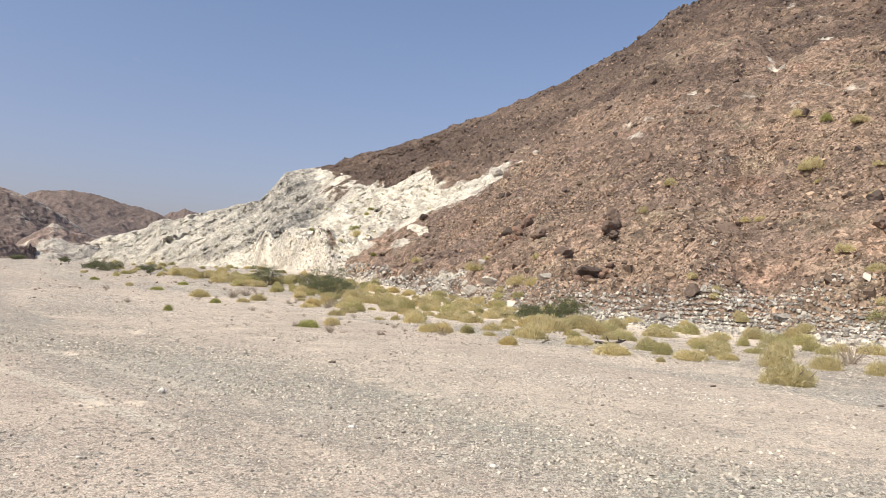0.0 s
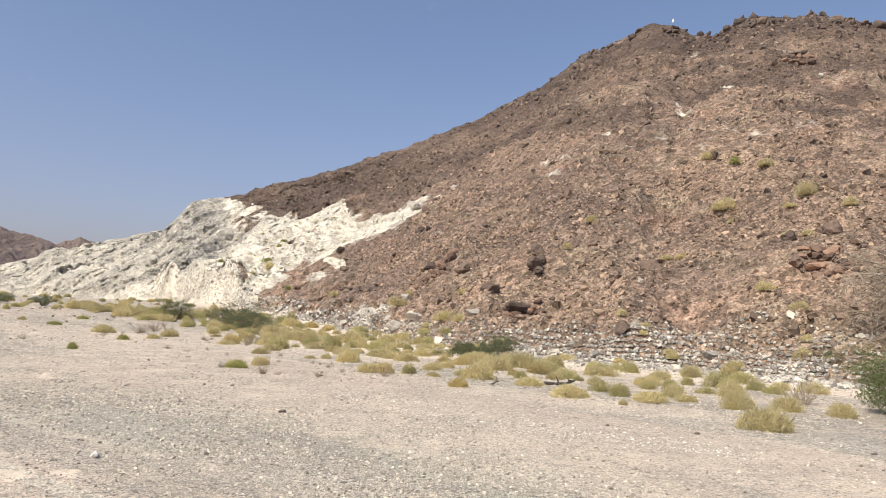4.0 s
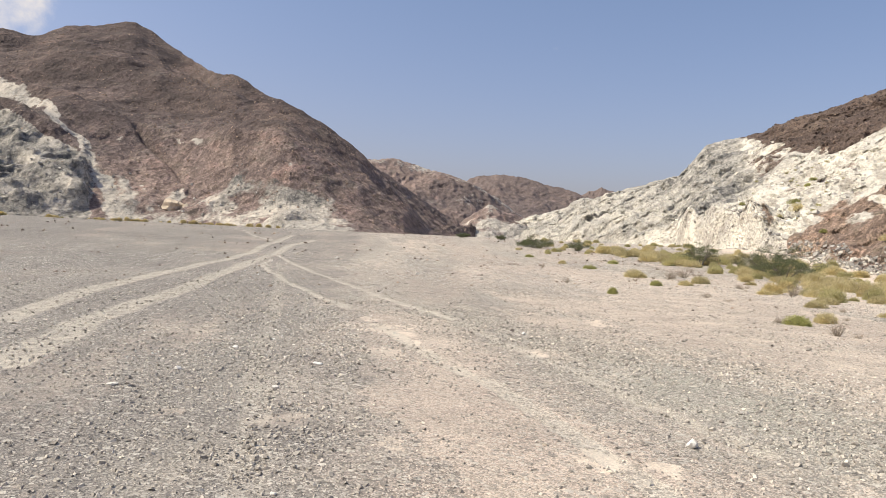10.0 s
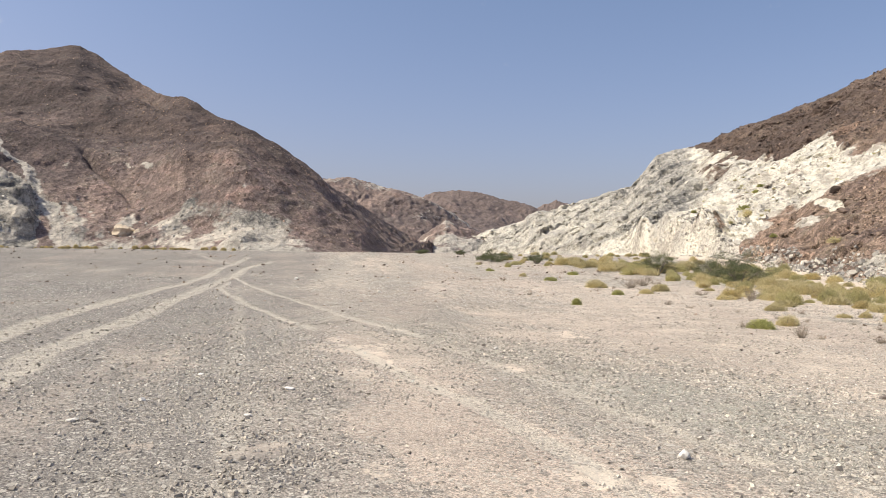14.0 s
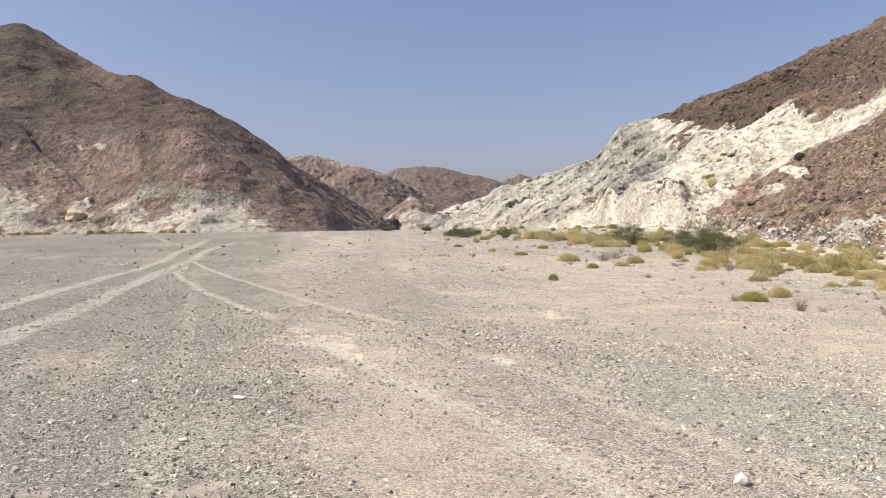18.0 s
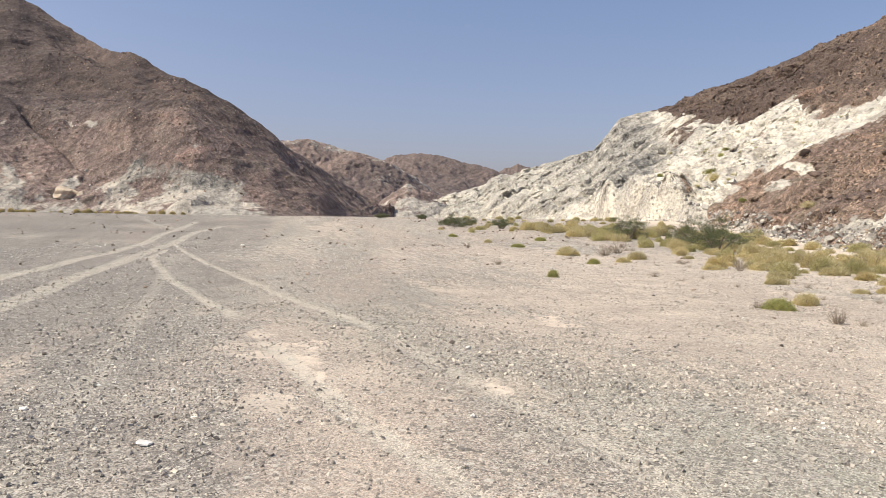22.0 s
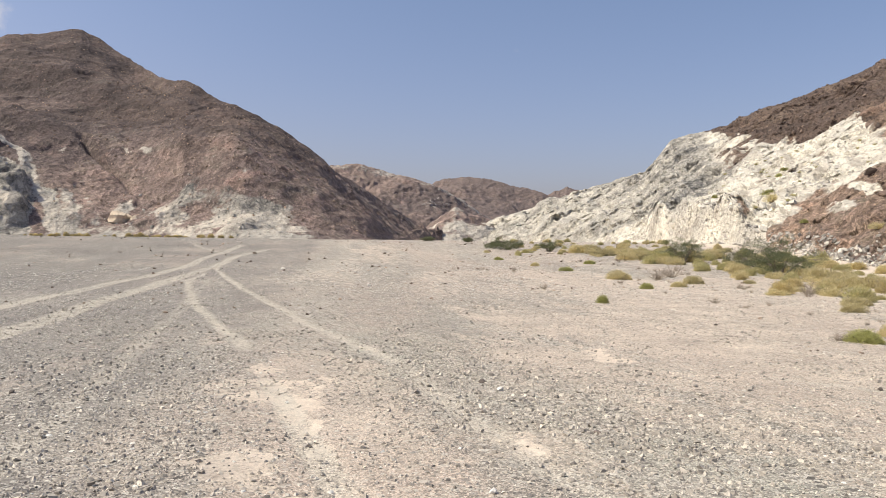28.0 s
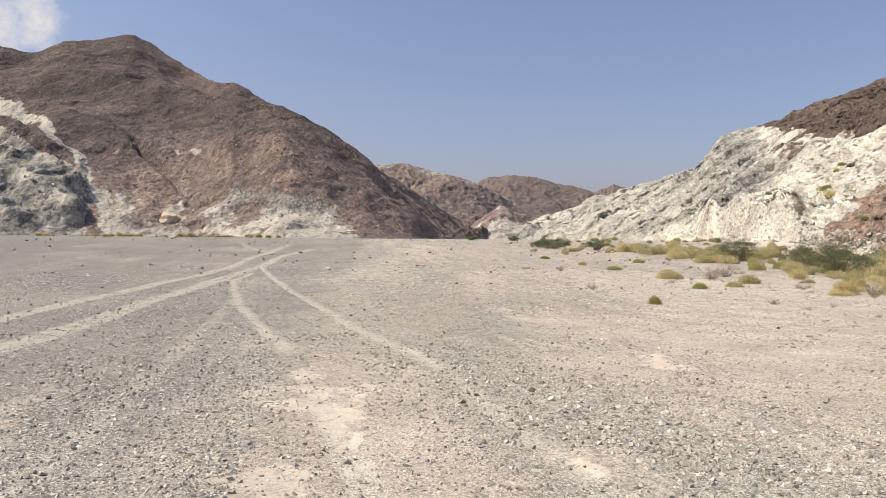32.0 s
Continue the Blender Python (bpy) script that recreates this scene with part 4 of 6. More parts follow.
def left_form(s, v, x, y, z):
    """A grey crag standing out of the foot, rills down the slope and broken ground low on it."""
    top = np.interp(s, [0.0, 0.124, 0.157, 0.187, 0.209, 0.232, 0.246], [28, 23.4, 18.3, 16.5, 15.0, 13.0, 10.5])
    crag = step(0.250, 0.236, s + 0.006 * fbm(z / 4, x / 9, 0, 3, 5)) * step(0.06, 0.10, s) * step(top + 1.5, top - 1.5, z) * step(0.0, 0.04, v)
    rib = ridged(x / 9, y / 9, z / 16, 4, 71)
    low = step(0.36, 0.12, v) * step(0.0, 0.06, v) * step(0.80, 0.66, s) * (0.35 + 0.65 * step(0.22, 0.10, v))
    rill = ridged((x * 0.35 - y * 0.94) / 13, v * 2.0, 0, 3, 37)
    spine = fbm((x * 0.45 - y * 0.89) / 34, (x * 0.89 + y * 0.45) / 110, 0, 3, 97)
    wide = ridged((x * 0.45 - y * 0.89) / 46 + 0.25 * fbm(x / 40, y / 40, 0, 2, 98), (x * 0.89 + y * 0.45) / 190, 0, 2, 99)
    body = step(0.10, 0.35, v) * step(0.97, 0.65, v)
    dz = crag * (0.3 + 1.0 * rib) + 0.5 * low * rib + body * (1.2 * rill + (3.0 * spine + 2.0 * wide) * step(0.80, 0.6, s) * step(0.10, 0.2, s))
    gully = np.exp(-(((s - 0.372 - (0.23 - v) * 0.9) / 0.012) ** 2) - ((v - 0.23) / 0.05) ** 2)
    dz = dz - 2.6 * gully + np.interp(s, *CREST_LEFT) * step(0.6, 1.0, v)
    blocks = np.round(fbm(x / 7, y / 7, z / 5, 3, 73) * 3) / 3
    return dz, crag * step(0.0, 0.12, v) * (0.5 + 1.0 * rib + 0.9 * blocks) + (0.5 * rib + 0.6 * blocks) * low


def left_seam(s, v, x, y, z):
    """Pale rock along the foot, a grey crag and a white vein above it; heights in metres."""
    n = fbm(x / 22, y / 22, z / 10, 4, 60)
    f = fbm(x / 7, y / 7, z / 5, 4, 47)
    e = fbm(x / 3.2, y / 3.2, z / 2.6, 3, 49)
    s = s + 0.007 * fbm(x / 8, y / 8, z / 6, 4, 44) + 0.004 * fbm(x / 2.5, y / 2.5, z / 2, 2, 53)
    h = z + 0.7 * fbm(x / 8, y / 8, z / 6, 4, 45) + 0.5 * fbm(x / 2.5, y / 2.5, z / 2, 2, 54)
    line = np.interp(s, [0.0, 0.124, 0.161, 0.179, 0.202, 0.224, 0.24, 0.255, 0.271, 0.29], [40, 31.3, 27.6, 23.4, 19.4, 16.6, 13.6, 10.0, 6.5, 3.0])
    wide = np.interp(s, [0.12, 0.161, 0.18, 0.202, 0.224, 0.24, 0.255, 0.271, 0.29], [3.6, 3.2, 2.4, 1.1, 0.9, 2.2, 3.6, 4.2, 3.0])
    pale = (1.0 + 0.5 * f + 0.35 * e) * np.exp(-(((h - line) / wide) ** 2)) * step(0.305, 0.28, s)
    # crag: grey with white blotches
    edge = np.interp(s, [0.0, 0.124, 0.157, 0.187, 0.209, 0.232, 0.246], [28, 23.4, 18.6, 16.9, 15.5, 13.6, 11.5])
    crag = step(0.250, 0.242, s) * step(edge + 0.5, edge - 0.7, h)
    pale = np.maximum(pale, crag * 1.1)
    grey = crag * (1.0 + 0.35 * f)
    for cs, ch, rs, rh in ((0.182, 15.9, 0.010, 1.0), (0.192, 15.0, 0.008, 0.8), (0.224, 7.2, 0.009, 1.9), (0.153, 11.3, 0.012, 1.2), (0.172, 12.8, 0.008, 1.0), (0.14, 6.0, 0.02, 1.2), (0.20, 3.6, 0.02, 0.8)):
        grey = grey - 1.2 * np.exp(-(((s - cs) / rs) ** 2) - ((h - ch) / rh) ** 2) * (0.8 + 0.6 * e)
    # broken pale rock low on the slope, blotch by blotch
    foot = step(0.27, 0.30, s) * step(0.80, 0.74, s)
    top = np.interp(s, [0.26, 0.32, 0.40, 0.46, 0.50, 0.53, 0.58, 0.63, 0.68, 0.724, 0.763, 0.80], [9.0, 7.5, 5.0, 5.0, 6.5, 8.8, 8.8, 8.2, 7.2, 6.2, 4.6, 2.5])
    base = np.interp(s, [0.26, 0.32, 0.38, 0.44, 0.47, 0.53, 0.70, 0.8], [0.60, 0.38, 0.26, 0.34, 0.54, 0.66, 0.72, 0.55])
    pale = np.maximum(pale, foot * np.clip(base + np.clip((top - h) * 0.22, -2, 0.12) + 0.32 * n + 0.36 * f, 0, 0.9))
    for cs, ch, rs, rh in ((0.30, 3.7, 0.014, 1.0), (0.328, 5.9, 0.014, 1.5), (0.355, 7.5, 0.012, 0.8), (0.312, 7.9, 0.010, 0.9), (0.417, 6.2, 0.024, 1.6), (0.453, 4.1, 0.02, 0.9), (0.497, 4.5, 0.034, 1.1), (0.543, 5.2, 0.03, 0.9), (0.578, 3.8, 0.03, 0.8)):
        pale = np.maximum(pale, (0.72 + 0.45 * f + 0.3 * e) * np.exp(-(((s - cs) / rs) ** 2) - ((h - ch) / rh) ** 2))
    # thin ledges of paler rock half way up, and a grey scree fan
    for cs, ch, rs, rh in ((0.388, 17.5, 0.014, 0.55), (0.422, 17.5, 0.018, 0.5), (0.450, 17.9, 0.014, 0.8), (0.283, 18.1, 0.012, 0.6), (0.58, 15.0, 0.022, 0.8), (0.61, 14.2, 0.018, 0.8), (0.647, 12.8, 0.014, 1.4), (0.670, 10.3, 0.012, 1.6)):
        pale = np.maximum(pale, (0.50 + 0.5 * f + 0.4 * e) * np.exp(-(((s - cs) / rs) ** 2) - ((h - ch) / rh) ** 2))
    grey = np.maximum(grey, 0.8 * step(0.50, 0.54, s + 0.02 * n) * step(5.2, 6.2, h + 1.0 * f)) + 0.35 * step(0.26, 0.30, s) * (0.3 + f)
    cap = np.clip(step(14, 26, h + 5 * n) * step(0.9, 0.7, s) * (0.95 + 0.35 * n), 0, 1)
    cap = cap * (1 - 0.7 * np.exp(-(((s - 0.265) / 0.03) ** 2) - ((h - 32) / 3.5) ** 2))
    return np.clip(pale, 0, 1), np.clip(grey, 0, 1), cap


def spur_seam(s, v, x, y, z):
    n = fbm(x / 12, y / 12, z / 6, 3, 33)
    return np.clip(1.1 + n * 0.5 - 0.8 * v, 0, 1), np.full_like(x, 0.5), np.zeros_like(x)


def far_seam(s, v, x, y, z):
    n = fbm(x / 30, y / 30, z / 12, 3, 63)
    return np.clip(0.1 + 0.3 * n + 0.35 * step(0.8, 1.0, v), 0, 1), np.full_like(x, 0.3), np.clip(0.35 + n, 0, 1)


right_hill = build_hill("hillside", RIGHT, HILL, 720, 290, 0.8, "rocky brown hillside with a bare white bedrock nose", right_seam, form=right_form)
left_hill = build_hill("mountain", LEFT, HILL_FAR, 420, 220, 1.9, "dark brown mountain with pale grey rock along its foot", left_seam, relief=0.34, form=left_form)
spur = build_hill("low_spur", SPUR, HILL_BACK, 120, 60, 1.2, "low pale rock spur closing the valley", spur_seam)
far_a = build_hill("distant_ridge", FAR_A, HILL_BACK, 200, 90, 2.4, "distant tan and brown ridge", far_seam, relief=0.7)
far_b = build_hill("distant_ridge", FAR_B, HILL_BACK, 200, 90, 2.4, "distant dark brown ridge with a craggy top", None, relief=0.7)
far_c = build_hill("distant_ridge", FAR_C, HILL_BACK, 80, 40, 2.4, "small dark hilltop showing over the white slope", None)


# ---- loose rock on the slopes ----
def cell_area(P):
    du = np.linalg.norm(np.gradient(P, axis=0), axis=-1)
    dv = np.linalg.norm(np.gradient(P, axis=1), axis=-1)
    return du * dv


def spots_on(P, weight, count, rng):
    """Random places on a sheet, by weight."""
    w = (weight * cell_area(P)).ravel()
    pick = rng.choice(len(w), count, p=w / w.sum())
    i, j = np.unravel_index(pick, weight.shape)
    i, j = np.minimum(i, P.shape[0] - 2), np.minimum(j, P.shape[1] - 2)
    a, b = rng.uniform(size=(2, count, 1))
    return P[i, j] * (1 - a) * (1 - b) + P[i + 1, j] * a * (1 - b) + P[i, j + 1] * (1 - a) * b + P[i + 1, j + 1] * a * b


rng = np.random.default_rng(7)
RP, r_pale, r_grey, (RS, RV) = right_hill[1], right_hill[2], right_hill[3], right_hill[4]
r_cap = right_hill[5]
rock = np.clip(1 - 1.6 * r_pale, 0, 1) * (RV < 1.02) * (RV > 0.0)
brown = rock * (1 - 0.85 * r_cap)
clump = 0.35 + np.clip(fbm(RP[..., 0] / 6, RP[..., 1] / 6, RP[..., 2] / 6, 3, 70) + 0.4, 0, 1.5)
near_slope = step(0.52, 0.60, RS)

w = brown * clump * near_slope * (0.12 + step(0.55, 0.05, RV))
n = 36000
tagged(scatter("slope_scree", spots_on(RP, w, n, rng), 0.045 + 0.075 * rng.random(n) ** 2, SCREE_BROWN, rng, 0, 0.75), "fine brown scree covering the slope", "scree", kind="stuff")
n = 20000
tagged(scatter("slope_rubble", spots_on(RP, w, n, rng), 0.065 + 0.125 * rng.random(n) ** 4, SCREE_BROWN, rng, 1, 0.75), "loose brown rubble covering the slope", "rubble", kind="stuff")
w = brown * clump * (0.25 + step(0.1, 0.5, RV)) * (0.15 + 0.85 * near_slope)
n = 14000
tagged(scatter("slope_rocks", spots_on(RP, w, n, rng), 0.07 + 0.24 * rng.random(n) ** 6, SCREE_BROWN, rng, 1, 0.8), "scattered angular brown rocks up the slope", "rocks", kind="stuff")
w = rock * step(0.60, 0.66, RS) * step(0.80, 0.985, RV) ** 2 * (RV < 1.01) * (clump > 0.6)
n = 1100
tagged(scatter("crest_crags", spots_on(RP, w, n, rng), 0.22 + 0.75 * rng.random(n) ** 3, SCREE_DARK, rng, 2, 1.0, sink=0.35, planes=15), "dark jagged crags along the crest", "crags", kind="stuff")
w = np.clip(r_pale * 1.5 - 0.4, 0, 1) * (1 - 0.8 * r_grey) * (RV < 0.98) * (RV > 0) * step(0.2, 0.33, RS)
n = 2200
tagged(scatter("pale_rubble", spots_on(RP, w, n, rng), 0.08 + 0.35 * rng.random(n) ** 4, SCREE_PALE, rng, 1, 0.8), "broken pale rubble on the white bedrock", "rubble", kind="stuff")
w = rock * r_cap * step(0.35, 0.45, RS)
n = 9000
tagged(scatter("cap_rubble", spots_on(RP, w, n, rng), 0.10 + 0.26 * rng.random(n) ** 4, SCREE_DARK, rng, 1, 0.8), "dark rubble on the brown cap of the hill", "rubble", kind="stuff")

LP, l_pale, (LS, LV) = left_hill[1], left_hill[2], left_hill[4]
w = (LV < 1.0) * (LV > 0.06) * step(0.9, 0.7, LS) * np.clip(1.05 - l_pale, 0.1, 1) * (0.4 + clump[: LV.shape[0], : LV.shape[1]])
n = 5000
tagged(scatter("mountain_rubble", spots_on(LP, w, n, rng), 0.09 + 0.16 * rng.random(n) ** 4, SCREE_BROWN, rng, 1, 0.75), "dark rubble strewn over the mountain", "rubble", kind="stuff")
w = (LV < 0.25) * (LV > 0.0) * np.clip(l_pale, 0, 1) * step(0.72, 0.62, LS)
n = 1100
tagged(scatter("mountain_foot_rubble", spots_on(LP, w, n, rng), 0.10 + 0.28 * rng.random(n) ** 4, SCREE_GREY, rng, 1, 0.75), "pale broken blocks at the foot of the mountain", "rubble", kind="stuff")



def rest_height(x, y):
    """Height of the ground or the slope under a point."""
    d = (RP[..., 0] - x) ** 2 + (RP[..., 1] - y) ** 2
    k = np.unravel_index(np.argmin(d), d.shape)
    z = float(floor_height(x, y))
    return max(z, float(RP[k][2])) if d[k] < 1.0 and RV[k] >= 0 else z


def bank(name, count, sizes, material, label, spread, lift, east):
    """Wash stones banked along the foot of the slope."""
    u = np.sort(rng.uniform(east[0], east[1], count))
    k = np.array(FOOT)
    fx, fy = (np.interp(u, np.arange(len(k)), k[:, c]) for c in (0, 1))
    t = np.array(RIGHT)
    cx, cy = (np.interp(u, np.arange(len(k)), t[:, c]) for c in (2, 3))
    L = np.hypot(cx - fx, cy - fy)
    off = rng.normal(lift, spread, count)
    x, y = fx + (cx - fx) / L * off, fy + (cy - fy) / L * off
    z = np.array([rest_height(a, b) for a, b in zip(x, y)])
    return tagged(scatter(name, np.stack([x, y, z], -1), sizes, material, rng, 1, 0.75, sink=0.2), label, "stones", kind="stuff")


def rocks(name, spots, sizes, material, label, category, group, seed):
    """Countable angular rocks: things that share a few meshes."""
    spin = np.random.default_rng(seed)
    shapes = [faces_mesh(name, *rock_shape(np.random.default_rng(seed + k), 2, 0.8, 14), material) for k in range(7)]
    for k, (p, size) in enumerate(zip(spots, sizes)):
        ob = new(name, shapes[k % 7])
        ob.matrix_basis = pose(p[0], p[1], p[2] + size * 0.12, spin.normal(0, 14), spin.normal(0, 14), spin.uniform(0, 360)) @ Matrix.Diagonal((size, size * spin.uniform(0.7, 1.1), size * spin.uniform(0.6, 1.0), 1))
        tagged(ob, label, category, group)


w = brown * (ridged(RP[..., 0] / 13, RP[..., 1] / 13, RP[..., 2] / 10, 3, 77) > 0.95) * (RV > 0.05) * (RV < 0.75)
rocks("outcrop_rock", spots_on(RP, w, 50, rng), 0.25 + 0.75 * rng.random(50) ** 2.2, BOULDER_BROWN, "dark angular rock broken from an outcrop on the slope", "rock", "outcrop rocks on the slope", 500)
w = brown * near_slope * clump * step(0.35, 0.05, RV) * (RV > 0.015)
rocks("rock", spots_on(RP, w, 260, rng), 0.18 + 0.30 * rng.random(260) ** 2.5, BOULDER_TAN, "brown weathered rock lying among the scree", "rock", "loose rocks on the slope", 520)
k = 230
u = rng.uniform(11.5, 22, k)
t = np.array(RIGHT)
fx, fy, cx, cy = (np.interp(u, np.arange(len(t)), t[:, c]) for c in range(4))
L, off = np.hypot(cx - fx, cy - fy), rng.normal(0.3, 1.5, k)
sx, sy = fx + (cx - fx) / L * off, fy + (cy - fy) / L * off
rocks("wash_stone", np.array([(p, q, rest_height(p, q)) for p, q in zip(sx, sy)]), 0.10 + 0.13 * rng.random(k) ** 2.5, BOULDER_PALE, "pale grey stone banked at the foot of the slope", "stone", "stones along the slope foot", 540)
# broken outcrops: centre, spread across and up, count, largest half width
for k, (cx, cy, sx, sy, count, big) in enumerate(((0.2, 57.6, 1.5, 2.6, 56, 0.75), (-0.9, 53.5, 1.0, 0.8, 24, 0.5), (17.6, 35.6, 1.3, 1.0, 30, 0.75), (16.9, 33.8, 0.9, 0.7, 16, 0.5), (4.2, 39.8, 1.6, 0.6, 24, 0.5), (5.3, 47.0, 0.5, 0.6, 8, 0.6), (11.8, 43.5, 0.8, 0.3, 8, 0.5), (24.3, 38.5, 1.5, 1.0, 22, 0.7), (43.1, 91.2, 2.5, 1.5, 20, 1.2), (15.4, 71.2, 0.5, 0.8, 6, 0.7))):
    ox, oy = rng.normal(cx, sx * 0.6, count), rng.normal(cy, sy * 0.6, count)
    rocks("outcrop_rock", np.array([(p, q, rest_height(p, q)) for p, q in zip(ox, oy)]), big * (0.25 + 0.75 * rng.random(count) ** 1.6), BOULDER_RED, "reddish dark angular rock broken from an outcrop", "rock", "outcrop rocks on the slope", 600 + 8 * k)
for cs, cv, count, big in ((0.757, 0.975, 8, 1.5), (0.728, 0.975, 6, 1.0), (0.835, 0.94, 8, 1.4), (0.881, 0.96, 8, 1.5), (0.90, 0.94, 6, 1.3), (0.856, 0.785, 8, 1.3), (0.80, 0.98, 5, 0.9)):
    w = np.exp(-(((RS - cs) / 0.006) ** 2) - ((RV - cv) / 0.02) ** 2) * (RV < 1.0)
    rocks("crest_rock", spots_on(RP, w, count, rng), big * (0.35 + 0.65 * rng.random(count)), BOULDER_BROWN, "dark jagged rock standing on the crest", "rock", "crags on the crest", 700 + int(cs * 100))
bank("wash_stones", 14000, 0.025 + 0.08 * rng.random(14000) ** 3, SCREE_GREY, "grey and white wash stones banked along the slope foot", 1.5, 0.6, (12.6, 22))
bank("wash_stones", 1500, 0.05 + 0.2 * rng.random(1500) ** 3.2, SCREE_GREY, "grey broken talus at the foot of the white rock", 1.7, 1.5, (9.6, 13.2))
bank("wash_stones", 900, 0.04 + 0.14 * rng.random(900) ** 3, SCREE_PALE, "pale wash stones along the slope foot", 1.8, 0.2, (10.5, 22))

# ---- gravel of the wash ----
def gravel(name, count, falloff, sizes, level, flat, label):
    """Stones strewn thickest beside the path, thinner on bare silt and in the tyre tracks."""
    gx, gy = rng.uniform(-27, 19, count), rng.uniform(1.5, 30, count)
    r = away(gx, gy, [(-0.5, 0.5), (-5.2, 6.9)])
    keep = (rng.random(count) < np.interp(r, [0, 1.5, 2.6, 5, 7, 10, 15, 22, 27, 28], falloff)) & ((gx + 2.4) * 0.2 + gy - 3.0 > -3.5)
    gx, gy, r = gx[keep], gy[keep], r[keep]
    stony = np.exp(-((away(gx, gy, [(-4.2, 3.2), (-8.6, 8.4), (-12.5, 12.0)]) / 1.3) ** 2))
    swath = np.exp(-((away(gx, gy, [(-11.0, 14.6), (-6.0, 12.5), (0.0, 8.0), (3.0, 4.0)]) / 1.6) ** 2))
    chance = 0.60 + 0.35 * stony + 0.25 * swath + 0.5 * np.clip(fbm(gx * 1.2, gy * 1.2, 0, 3, 15), -0.9, 1)
    bare = np.zeros(len(gx))
    for cx, cy, rx, ry in SILT[:9]:
        bare = np.maximum(bare, np.exp(-(((gx - cx) / rx) ** 2 + ((gy - cy) / rx) ** 2)))
    chance = chance - 0.6 * bare ** 2 - 0.2 * silt_tongue(gx, gy)[2]
    for line, wide, deep in RUTS:
        chance = chance * (1 - 0.7 * deep * (away(gx, gy, line) < wide * 1.1))
    keep = rng.random(len(r)) < chance
    gx, gy, r, stony, swath = gx[keep], gy[keep], r[keep], stony[keep], swath[keep]
    size = (sizes[0] + sizes[1] * rng.random(len(r)) ** 2.4) * (1 + 0.25 * stony + 0.4 * swath) * np.clip(0.85 + r / 32, 0.85, 1.6)
    tagged(scatter(name, np.stack([gx, gy, floor_height(gx, gy)], -1), size, GRAVEL, rng, level, flat, sink=0.2), label, "gravel", kind="stuff")


gravel("fine_gravel", 700000, [0.9, 0.9, 0.9, 0.8, 0.45, 0.18, 0.04, 0, 0, 0], (0.0065, 0.008), -1, 0.6, "fine grey and tan gravel covering the wash")
gravel("gravel", 420000, [0.8, 0.8, 0.8, 0.75, 0.6, 0.4, 0.22, 0.10, 0.05, 0], (0.009, 0.018), 0, 0.6, "loose mixed grey and pale gravel on the wash")
# coarse stones, thick in the stony strip and the old water course
n = 190000
gx, gy = rng.uniform(-24, 12, n), rng.uniform(2.5, 27, n)
r = away(gx, gy, [(-0.5, 0.5), (-5.2, 6.9)])
strip = np.exp(-((away(gx, gy, [(-5.0, 5.2), (-7.2, 7.2), (-9.6, 9.9)]) / 0.75) ** 2))
course = np.exp(-((away(gx, gy, [(-14.5, 17.0), (-11.0, 14.6), (-6.5, 12.3), (-1.0, 8.5), (3.0, 4.0)]) / 0.9) ** 2))
knots = np.clip(fbm(gx * 0.9, gy * 0.9, 0, 3, 141), -0.4, 1)
chance = (0.07 + 0.85 * strip + 0.42 * course + 0.22 * np.clip(knots, 0, 1)) * (0.5 + 1.1 * knots) * np.interp(r, [0, 6, 12, 20, 26], [1, 1, 0.6, 0.25, 0.0])
chance = chance * (1 - 0.5 * silt_tongue(gx, gy)[2])
for cx, cy, ru, rw in CORES:
    chance = chance * (1 - 0.8 * np.exp(-((((gx - cx) * 0.70 - (gy - cy) * 0.71) / ru) ** 2 + (((gx - cx) * 0.71 + (gy - cy) * 0.70) / rw) ** 2)))
for line, wide, deep in RUTS:
    chance = chance * (1 - 0.8 * deep * (away(gx, gy, line) < wide * 1.1))
keep = (rng.random(n) < chance) & ((gx + 2.4) * 0.2 + gy - 3.0 > -3.0)
gx, gy, r = gx[keep], gy[keep], r[keep]
tagged(scatter("coarse_gravel", np.stack([gx, gy, floor_height(gx, gy)], -1), (0.012 + 0.022 * rng.random(len(r)) ** 3) * np.clip(0.8 + r / 50, 0.8, 1.2), GRAVEL, rng, 1, 0.6, sink=0.2), "coarse pale and dark stones in the gravel", "stones", kind="stuff")

n = 150000
r = 9 + 42 * rng.random(n) ** 1.25
a = np.radians(rng.uniform(-76, 38, n))
gx, gy = HUB[0] + r * np.sin(a), HUB[1] + r * np.cos(a)
patchy = fbm(gx * 0.09 - gy * 0.08, gx * 0.4 + gy * 0.45, 0, 4, 19)
chance = np.clip(0.42 + 0.9 * patchy, 0.06, 1)
for line, wide, deep in RUTS:
    chance = chance * (1 - 0.85 * deep * (away(gx, gy, line) < wide * 1.3))
keep = rng.random(n) < chance
gx, gy, r = gx[keep], gy[keep], r[keep]
tagged(scatter("pebbles", np.stack([gx, gy, floor_height(gx, gy)], -1), (0.011 + 0.026 * rng.random(len(r)) ** 2.5) * np.clip(r / 24, 0.8, 1.6), PEBBLE, rng, 0, 0.55), "scattered pebbles out on the wash", "pebbles", kind="stuff")


